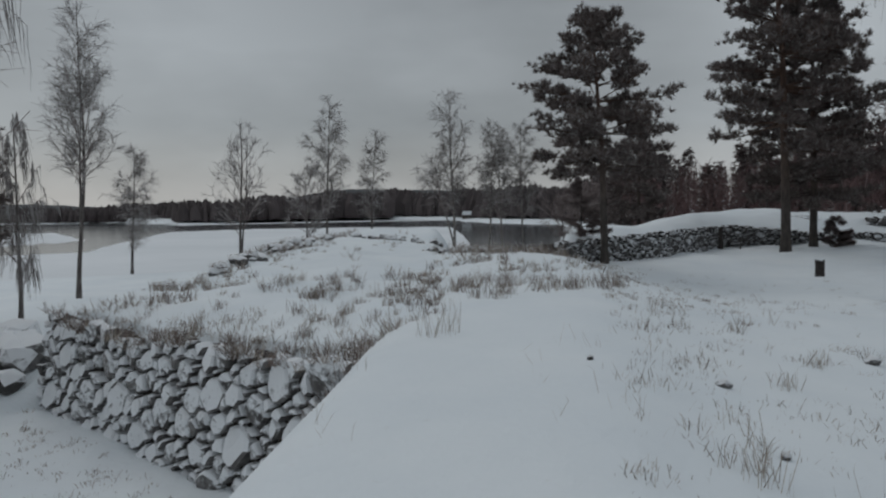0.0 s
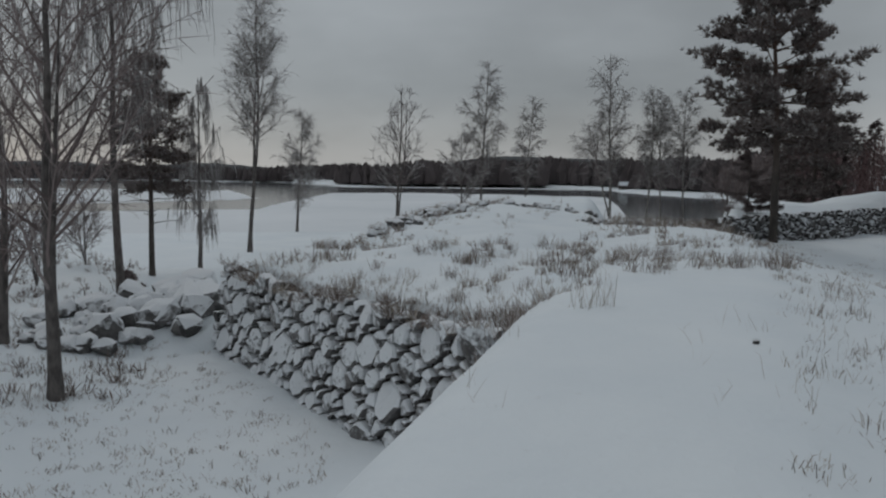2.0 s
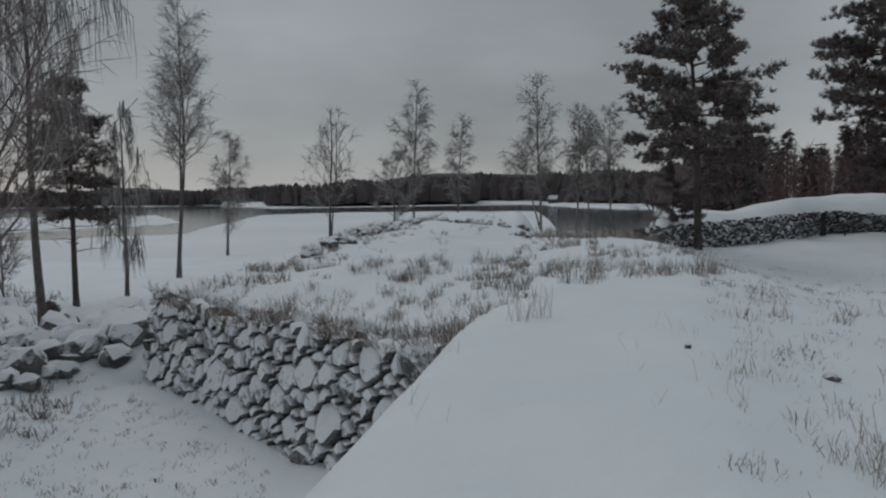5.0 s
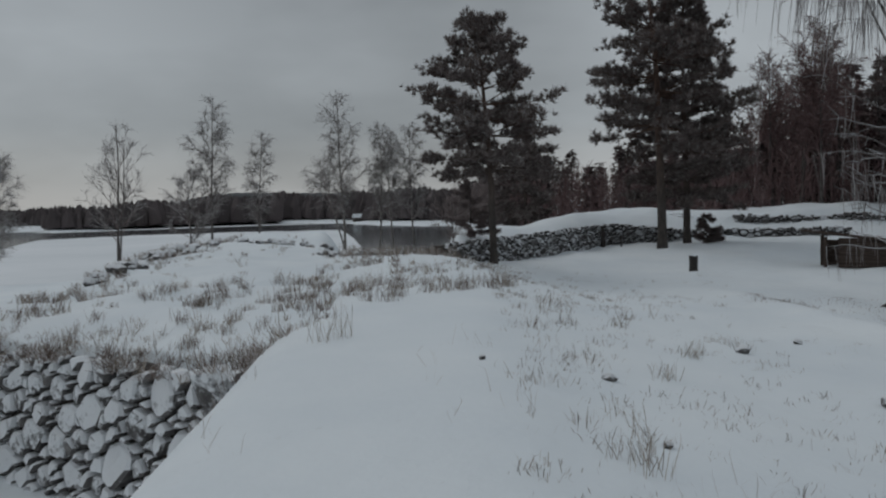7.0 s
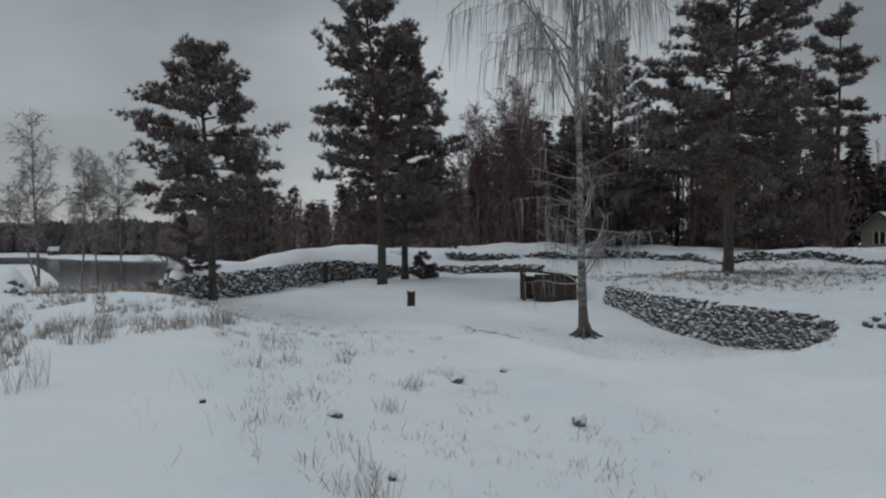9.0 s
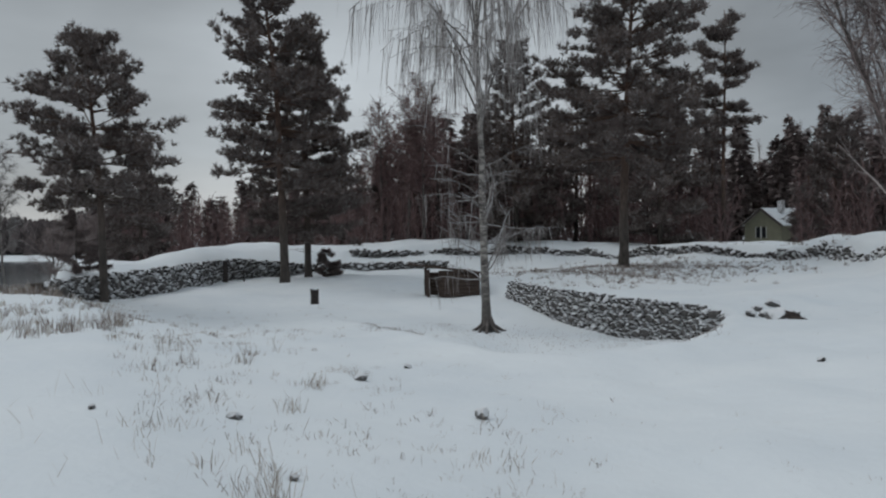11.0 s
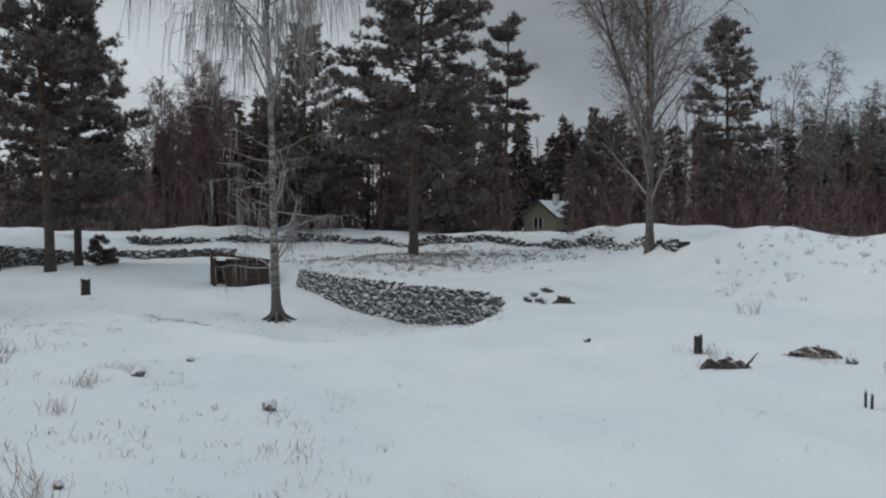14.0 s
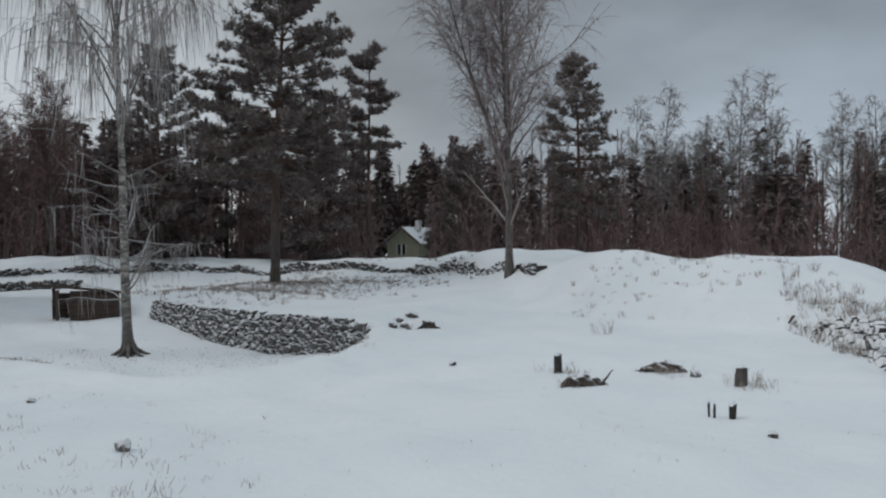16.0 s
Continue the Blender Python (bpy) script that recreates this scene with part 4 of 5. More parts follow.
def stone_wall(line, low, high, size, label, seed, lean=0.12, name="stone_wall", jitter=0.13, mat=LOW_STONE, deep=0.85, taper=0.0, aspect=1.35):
    """A dry wall along line (plan points), between the heights low(t) and high(t), with a stone of size about every size metres."""
    rng = random.Random(seed)
    wall = tagged(new(name), label, "wall", kind="structure")
    runs = [math.dist(a, b) for a, b in zip(line, line[1:])]
    total = sum(runs)

    def spot(d):
        for (a, b), run in zip(zip(line, line[1:]), runs):
            if d <= run or b is line[-1]:
                t = d / run
                u = Vector((b[0] - a[0], b[1] - a[1], 0)).normalized()
                return Vector((a[0] + (b[0] - a[0]) * t, a[1] + (b[1] - a[1]) * t, 0)), u, Vector((u.y, -u.x, 0))
            d -= run

    core = Geo()
    steps = max(6, int(total / 0.8))
    for i in range(steps + 1):
        t = i / steps
        p, u, face = spot(min(total * t, total * 0.9999))
        for z, off in ((low(t) - 0.5, -0.02), (high(t) - 0.12 - taper * ease(0.85, 1.0, t), -0.02 - lean * (high(t) - low(t))), (high(t) - 0.12 - taper * ease(0.85, 1.0, t), -0.7), (low(t) - 0.5, -0.7)):
            core.v.append(p + face * (off - size * 0.22) + Vector((0, 0, z)))
    for i in range(steps):
        for k in range(4):
            q = i * 4
            core.f.append((q + k, q + (k + 1) % 4, q + 4 + (k + 1) % 4, q + 4 + k))
    core.f += [(0, 1, 2, 3), tuple(steps * 4 + k for k in (3, 2, 1, 0))]
    part("core", core, GAP, wall)
    # rubble: the largest stones first, then smaller ones in the gaps
    laid, cells, cell = [], {}, size * 1.85 * aspect
    tallest = max(high(i / 20) - low(i / 20) for i in range(21)) + 0.3
    area = total * tallest
    for scale, share, tight in ((1.6, 0.14, 0.86), (1.15, 0.4, 0.84), (0.8, 1.0, 0.82), (0.55, 1.4, 0.8)):
        w = size * scale
        for _ in range(int(area / (w * w) * share * 7)):
            d, z = rng.uniform(0, total), rng.uniform(-0.25, tallest)
            t = d / total
            if low(t) + z > high(t) - w * 0.4 or min(d, total - d) < w * 0.3:
                continue
            own = w * rng.uniform(0.85, 1.15)
            cx, cz = int(d / cell), int(z / cell + 50)
            near = [s for i in (-1, 0, 1) for j in (-1, 0, 1) for s in cells.get((cx + i, cz + j), ())]
            if any(math.hypot((d - e) / aspect, z - y) < tight * 0.5 * (own + o) for e, y, o in near):
                continue
            laid.append((d, z, own))
            cells.setdefault((cx, cz), []).append(laid[-1])
    # each stone fills its own cell between its neighbours, less an uneven joint
    order = sorted(range(len(laid)), key=lambda i: -laid[i][2])
    rest = Geo()
    for count, i in enumerate(order):
        d, z, w = laid[i]
        t = min(d / total, 0.9999)
        reach = w * 0.62
        cut = [(-reach * rng.uniform(0.9, 1.15), -reach * rng.uniform(0.8, 1.0)), (reach * rng.uniform(0.9, 1.15), -reach * rng.uniform(0.8, 1.0)), (reach * rng.uniform(0.9, 1.15), reach * rng.uniform(0.8, 1.0)), (-reach * rng.uniform(0.9, 1.15), reach * rng.uniform(0.8, 1.0))]
        joint = size * rng.uniform(0.03, 0.14)
        cx, cz = int(d / cell), int(z / cell + 50)
        near = [s for k in (-1, 0, 1) for j in (-1, 0, 1) for s in cells.get((cx + k, cz + j), ())]
        for e, y, o in near:
            ex, ez = (e - d) / aspect, y - z
            gap = math.hypot(ex, ez)
            if gap > 1e-6:
                cut = clipped(cut, ex / gap, ez / gap, (gap * gap + 0.25 * (w * w - o * o)) / (2 * gap) - joint)
        for _ in range(3):
            g = rng.uniform(0, 6.283)
            cut = clipped(cut, math.cos(g), math.sin(g), w * rng.uniform(0.36, 0.55))
        if len(cut) < 3:
            continue
        p, u, face = spot(t * total)
        p = p + face * (-lean * z + rng.uniform(-0.1, 0.07) * size - 0.1 * size) + Vector((0, 0, low(t) + z))
        v, f = fitted_stone(rng, [(q * aspect, k) for q, k in cut], size * deep * rng.uniform(0.85, 1.15), jitter * 1.6)
        ang = math.atan2(u.y, u.x)
        if count < 290:
            me = bpy.data.meshes.new("stone")
            me.from_pydata(v, [], f)
            me.materials.append(mat)
            ob = new("stone", me)
            ob.parent = wall
            ob.matrix_basis = Matrix.Translation(p) @ Matrix.Rotation(ang, 4, "Z")
        else:
            m = Matrix.Translation(p) @ Matrix.Rotation(ang, 4, "Z")
            s = len(rest.v)
            rest.v += [m @ Vector(k) for k in v]
            rest.f += [tuple(s + k for k in q) for q in f]
    if rest.v:
        tagged(part("small_stones", rest, mat, wall, "small stones wedged between the larger ones"), kind="stuff")
    return wall


def ditch_wall_top(t):
    return float(np.interp(t, [0, 0.1, 0.25, 0.39, 0.55, 0.66, 0.77, 0.84, 0.91, 0.97, 1], [-0.98, -1.02, -1.06, -1.12, -0.86, -0.88, -0.84, -0.9, -0.68, -0.36, -0.22])) + 0.06 * math.sin(t * 31) + 0.05 * math.sin(t * 57 + 1)


stone_wall([(-10.3, 19.2), (-0.75, 10.26)], lambda t: -3.35, ditch_wall_top, 0.43,
           "high dry-laid wall of rough grey stones lining the ditch, dusted with snow", 5, mat=STONE, aspect=1.08, deep=0.62)
stone_wall([(-7.4, 24.0), (-10.3, 19.2)], lambda t: -2.6 - 0.7 * t, lambda t: -1.15, 0.43, "short return of the ditch wall in rough grey stone", 6, mat=STONE, aspect=1.08, deep=0.7, taper=3.0)
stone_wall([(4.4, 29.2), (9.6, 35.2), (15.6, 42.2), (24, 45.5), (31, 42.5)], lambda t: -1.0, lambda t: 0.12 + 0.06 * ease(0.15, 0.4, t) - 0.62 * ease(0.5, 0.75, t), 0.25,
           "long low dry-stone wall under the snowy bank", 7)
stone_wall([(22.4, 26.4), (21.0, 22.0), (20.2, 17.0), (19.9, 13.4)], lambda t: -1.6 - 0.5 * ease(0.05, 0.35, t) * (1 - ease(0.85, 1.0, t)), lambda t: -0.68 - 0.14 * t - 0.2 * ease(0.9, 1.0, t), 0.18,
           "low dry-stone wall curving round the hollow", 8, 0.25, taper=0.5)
BANK = [polar(az, float(np.interp(az, RIM_AZ, RIM_R)) + BANK_IN) for az in range(29, 69, 3)]
bank_runs = [0.0]
for p, q in zip(BANK, BANK[1:]):
    bank_runs.append(bank_runs[-1] + math.dist(p, q))
bank_t = np.linspace(0, 1, 240)
bank_z = height(np.interp(bank_t * bank_runs[-1], bank_runs, [p[0] for p in BANK]), np.interp(bank_t * bank_runs[-1], bank_runs, [p[1] for p in BANK]))


def bank_ground(t):
    return float(bank_z[min(239, int(t * 239))])


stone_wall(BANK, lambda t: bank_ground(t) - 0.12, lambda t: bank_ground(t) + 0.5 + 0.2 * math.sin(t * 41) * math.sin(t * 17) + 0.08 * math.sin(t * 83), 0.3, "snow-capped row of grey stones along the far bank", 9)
stone_wall([(23.6, 2.3), (22.2, 0.85), (20.2, 0.2), (18.0, -0.25), (15.3, -0.8)], lambda t: -1.05, lambda t: -0.6 + 0.32 * ease(0.1, 0.4, t) + 0.1 * math.sin(t * 37), 0.22, "broken stone face of the snowy bank, tufted with dry grass", 10, 0.4, mat=RUBBLE)


def boulder(x, y, size, seed, label="grey boulder with a cap of snow", group="boulders below the wall", sink=0.25, name="boulder"):
    rng = random.Random(seed)
    ob = tagged(new(name, rng.choice(BOULDERS)), label, "rock", group)
    s = (size * rng.uniform(0.9, 1.3), size * rng.uniform(0.8, 1.1), size * rng.uniform(0.68, 0.95))
    ob.matrix_basis = pose(x, y, ground_at(x, y) + s[2] * (0.5 - sink), rng.uniform(-20, 20), rng.uniform(-20, 20), rng.uniform(0, 360)) @ Matrix.Diagonal((*s, 1))
    return ob


rng = random.Random(15)
for i in range(120):
    t = rng.random()
    az, r = -29.0 - 11 * t ** 2.0 + rng.uniform(-0.4, 0.4), 23.4 + rng.uniform(-0.8, 3.2) - 1.5 * t
    x, y = polar(az, r)
    boulder(x, y, rng.choice((0.35, 0.45, 0.6, 0.85)) * rng.uniform(0.8, 1.2) * (1.3 - 0.5 * t), i, sink=0.2)
for az, r, size in ((59.3, 24.3, 0.55), (58.6, 25, 0.4), (57.6, 24.6, 0.35), (60.3, 25.4, 0.3), (58.0, 25.6, 0.3), (59.0, 26.2, 0.35)):
    x, y = polar(az, r)
    boulder(x, y, size, int(az * 10), "dark stone fallen from the low wall", "fallen stones")
for az, r, size in ((20.3, 8.2, 0.14), (29.5, 12.2, 0.2), (38.5, 9.6, 0.2), (11, 8.0, 0.07), (24.5, 6.1, 0.08), (33, 14, 0.12), (62.0, 16.5, 0.16), (79.5, 15.0, 0.2), (84.5, 10.5, 0.12)):
    x, y = polar(az, r)
    boulder(x, y, size, int(az * 7), "small dark stone half sunk in the snow", "small stones in the snow")
for i in range(46):
    y = rng.uniform(24, 40)
    boulder(-7.4 + 0.1 * (y - 24) + rng.gauss(0, 0.35), y, rng.uniform(0.22, 0.5), 300 + i, "low grey stone showing through snow and grass", "stones along the ridge", 0.3)
for i in range(30):
    x = rng.uniform(-4.5, 2.0)
    boulder(x, 36.5 - 0.4 * x + rng.gauss(0, 0.3), rng.uniform(0.22, 0.45), 400 + i, "low grey stone showing through snow and grass", "stones along the ridge", 0.3)


for i in range(34):
    x, y = polar(rng.uniform(-1.0, 7.5), rng.gauss(30.5, 0.7))
    boulder(x, y, rng.uniform(0.18, 0.42), 500 + i, "low grey stone on the brink above the inlet", "stones along the ridge", 0.3)


# ---------------------------------------------------------------- built things
def rough_log(rng, geo, a, b, r, sides=9):
    pts = [a.lerp(b, i / 4) + Vector((rng.uniform(-1, 1), rng.uniform(-1, 1), rng.uniform(-1, 1))) * r * 0.08 for i in range(5)]
    geo.tube(pts, [r * rng.uniform(0.9, 1.08) for _ in range(5)], sides)
    geo.f.append(tuple(reversed(range(len(geo.v) - 5 * sides, len(geo.v) - 4 * sides))))


def build_shed():
    """A low log shelter with a plank roof that leans to one side."""
    x, y = polar(36.4, 36.2)
    shed = thing("log_shed", x, y, ground_at(x, y), "low brown log shed with a sloping plank roof on the snow", "shed", turn=-30)
    rng = random.Random(3)
    w, d = 2.15, 1.6
    for i in range(6):
        z = 0.12 + i * 0.18
        for side in (0, 1):
            g = Geo()
            rough_log(rng, g, Vector((-w / 2 - 0.12 + (0.5 if side == 0 else 0), -d / 2 + side * d, z)), Vector((w / 2 + 0.12, -d / 2 + side * d, z)), 0.1)
            part("log", g, LOG, shed)
    for i in range(6):
        g = Geo()
        rough_log(rng, g, Vector((w / 2, -d / 2 - 0.12, 0.21 + i * 0.17)), Vector((w / 2, d / 2 + 0.12, 0.21 + i * 0.17)), 0.095)
        part("log", g, LOG, shed)
    g = Geo()
    rough_log(rng, g, Vector((-w / 2 + 0.38, -d / 2, 1.2)), Vector((0.35, -d / 2, 1.17)), 0.085)
    part("log", g, LOG, shed)
    for py in (-d / 2, d / 2):
        g = Geo()
        rough_log(rng, g, Vector((-w / 2 - 0.1, py, 0)), Vector((-w / 2 - 0.1, py, 1.32)), 0.07)
        part("post", g, LOG, shed)
    g = Geo()
    rough_log(rng, g, Vector((-w / 2 - 1.05, -d / 2 - 0.15, 1.62)), Vector((w / 2 + 0.2, -d / 2 - 0.15, 1.16)), 0.05, 6)
    part("pole", g, LOG, shed)
    tilt = Matrix.Rotation(radians(7.5), 4, "Y")
    for i in range(9):
        g = Geo()
        yy = -d / 2 - 0.22 + i * (d + 0.44) / 9
        g.box((-w / 2 - 0.3, yy, 0), (w / 2 + 0.28, yy + 0.2, 0.035), Matrix.Translation((0, 0, 1.27 + rng.uniform(-0.008, 0.008))) @ tilt)
        part("roof_plank", g, LOG, shed)


build_shed()


def post_thing(name, az, r, h, wide, label, category, tilt=0.0, mat=DARKWOOD, group="", seed=1):
    rng = random.Random(seed)
    x, y = polar(az, r)
    ob = thing(name, x, y, ground_at(x, y), label, category, group)
    g = Geo()
    n = 10
    pts = [Vector((tilt * h * k, 0, -0.15 + (h + 0.15) * k)) for k in (0, 0.35, 0.7, 1)]
    g.tube(pts, [wide * 0.62, wide * 0.5, wide * 0.5, wide * 0.47], n)
    for i, v in enumerate(g.v):
        v += Vector((rng.uniform(-1, 1), rng.uniform(-1, 1), rng.uniform(-0.4, 1.0) if i >= 3 * n else 0)) * wide * 0.09
    part("body", g, mat, ob)
    cap = Geo()
    cap.tube([pts[-1] + Vector((0, 0, -0.02)), pts[-1] + Vector((0, 0, 0.03)), pts[-1] + Vector((0, 0, 0.06))], [wide * 0.46, wide * 0.4, wide * 0.2], n)
    part("snow_cap", cap, SNOW, ob, "small cap of snow")
    return ob


post_thing("tree_stump", 26.2, 32.6, 0.62, 0.32, "dark weathered stump standing in the snow", "stump", seed=2)
post_thing("wooden_post", 19.9, 43.0, 1.15, 0.24, "dark wooden post before the stone wall", "post", seed=3)
post_thing("wooden_stake", 21.2, 43.2, 0.7, 0.08, "thin stake by the stone wall", "stake", seed=4)
post_thing("tree_stump", 81.9, 11.6, 0.2, 0.11, "broken dark stump with a snowy side", "stump", seed=5)
post_thing("wooden_stake", 80.7, 11.6, 0.2, 0.035, "short charred stake stuck in the snow", "stake", 0.12, group="charred stakes", seed=6)
post_thing("wooden_stake", 80.35, 11.7, 0.22, 0.035, "short charred stake stuck in the snow", "stake", -0.1, group="charred stakes", seed=7)
post_thing("tree_stump", 82.5, 13.9, 0.3, 0.19, "grey rotten stump among dry stalks", "stump", 0.1, PLANK, seed=8)
post_thing("tree_stump", 69.8, 15.0, 0.36, 0.17, "leaning dark root stump with snow on it", "stump", -0.12, seed=9)


def root_heap(az, r, wide, high, label, seed):
    """A torn root plate: a low dark arch with snow on its back and roots sticking out."""
    rng = random.Random(seed)
    x, y = polar(az, r)
    ob = thing("uprooted_stump", x, y, ground_at(x, y), label, "stump", turn=-az)
    for k in range(9):
        g = Geo()
        a = rng.uniform(0, 3.14)
        s = Vector((math.cos(a) * wide * 0.35, rng.uniform(-0.1, 0.15), -0.05))
        line = wander(rng, s, Vector((rng.uniform(-1, 1), rng.uniform(-0.5, 0.2), 0.8)), wide * rng.uniform(0.25, 0.5), 5, 0.35, (0, 0, -0.3))
        r0 = rng.uniform(0.018, 0.035)
        g.tube(line, [r0 * (1 - j / 7) for j in range(6)], 6)
        part("root", g, DARKWOOD, ob)
    g = Geo()
    n, m = 12, 6
    for i in range(n + 1):
        u = i / n
        for j in range(m + 1):
            v = j / m
            b = math.sin(math.pi * u) ** 0.6
            g.v.append(Vector(((u - 0.5) * wide, (0.28 - 0.5 * v) * b * wide * 0.55, high * b * math.sin(math.pi * (0.12 + 0.8 * v)) - 0.06 + rng.uniform(-0.03, 0.03))))
    for i in range(n):
        for j in range(m):
            q = i * (m + 1) + j
            g.f.append((q, q + m + 1, q + m + 2, q + 1))
    part("root_plate", g, dusted_root, ob, "earthy root plate with snow on top")


dusted_root = dusted("root_earth", (0.02, 0.016, 0.014), (0.085, 0.065, 0.055), 10.0, 0.6, 0.8, patch=5.0)
root_heap(71.6, 13.4, 0.85, 0.24, "torn dark root with snow on its back", 1)
root_heap(77.3, 15.4, 1.0, 0.24, "low arch of dark roots under snow", 2)
root_heap(60.0, 24.2, 0.8, 0.3, "black fallen branch wood beside stones", 3)


def build_house():
    x, y = polar(58.4, 94)
    z = ground_at(x, y)
    house = thing("small_house", x, y, z, "small olive-yellow wooden house with a snowy gable roof", "house", turn=-86)
    w, d, h, ridge = 4.3, 7.0, 1.75 - z, 1.7
    g = Geo()
    g.v = [Vector(p) for p in ((-w / 2, 0, -0.3), (w / 2, 0, -0.3), (w / 2, 0, h), (0, 0, h + ridge), (-w / 2, 0, h), (-w / 2, d, -0.3), (w / 2, d, -0.3), (w / 2, d, h), (0, d, h + ridge), (-w / 2, d, h))]
    g.f = [(0, 1, 2, 3, 4), (6, 5, 9, 8, 7), (1, 6, 7, 2), (5, 0, 4, 9)]
    part("wall", g, OLIVE, house)
    for side in (-1, 1):
        g = Geo()
        a = math.atan2(ridge, w / 2)
        ln = math.hypot(ridge, w / 2) + 0.45
        m = Matrix.Translation((0, 0, h + ridge + 0.02)) @ Matrix.Rotation(side * a, 4, "Y")
        g.box((0 if side > 0 else -ln, -0.4, 0), (ln if side > 0 else 0, d + 0.4, 0.14), m)
        part("roof", g, SNOW, house, "roof slope under thick snow")
        g = Geo()
        g.box((0 if side > 0 else -ln, -0.46, -0.16), (ln if side > 0 else 0, -0.405, 0.1), m)
        part("verge_board", g, PLANK, house)
    g = Geo()
    g.box((0.5, 2.4, h + ridge - 0.3), (1.1, 3.0, h + ridge + 0.95))
    part("chimney", g, STONE, house)
    for k, wx in enumerate((-0.75, -0.1)):
        win = Geo()
        win.box((wx - 0.02, -0.03, h - 1.55), (wx + 0.5, -0.005, h - 0.35))
        pane = part("window", win, GLASS, house)
        for bx in (wx - 0.08, wx + 0.5):
            f = Geo()
            f.box((bx, -0.05, h - 1.6), (bx + 0.07, -0.006, h - 0.3))
            part("frame", f, WHITEPAINT, pane)


build_house()


def far_house(az, r, w, h, label):
    x, y = polar(az, r)
    ob = thing("far_house", x, y, ground_at(x, y), label, "house", "houses on the far shore", turn=-az + 20)
    g = Geo()
    g.box((-w / 2, 0, -0.5), (w / 2, w * 0.6, h))
    part("wall", g, PLANK, ob)
    g = Geo()
    g.v = [Vector(p) for p in ((-w / 2 - 0.4, -0.4, h), (w / 2 + 0.4, -0.4, h), (w / 2 + 0.4, w * 0.6 + 0.4, h), (-w / 2 - 0.4, w * 0.6 + 0.4, h), (-w / 2 - 0.4, w * 0.3, h + w * 0.3), (w / 2 + 0.4, w * 0.3, h + w * 0.3))]
    g.f = [(0, 1, 5, 4), (3, 4, 5, 2), (0, 4, 3), (1, 2, 5), (3, 2, 1, 0)]
    part("roof", g, SNOW, ob)


far_house(2.1, 350, 6, 1.6, "small house with a snowy roof on the far shore")


# ---------------------------------------------------------------- grass, heath and litter
def tuft(rng, geo, x, y, z, h, blades, lean=0.45, wide=0.004):
    for _ in range(blades):
        p = Vector((x + rng.gauss(0, 0.07), y + rng.gauss(0, 0.07), z - 0.03))
        d = Vector((rng.gauss(0, lean), rng.gauss(0, lean), 1)).normalized()
        q = p + d * h * rng.uniform(0.5, 1.1)
        e = q + (d + Vector((rng.gauss(0, 0.6), rng.gauss(0, 0.6), -0.35))).normalized() * h * rng.uniform(0.15, 0.5)
        side = Vector((rng.uniform(-1, 1), rng.uniform(-1, 1), 0)).normalized() * wide
        s = len(geo.v)
        geo.v += [p - side, p + side, q + side * 0.7, q - side * 0.7, e]
        geo.f += [(s, s + 1, s + 2, s + 3), (s + 3, s + 2, s + 4)]


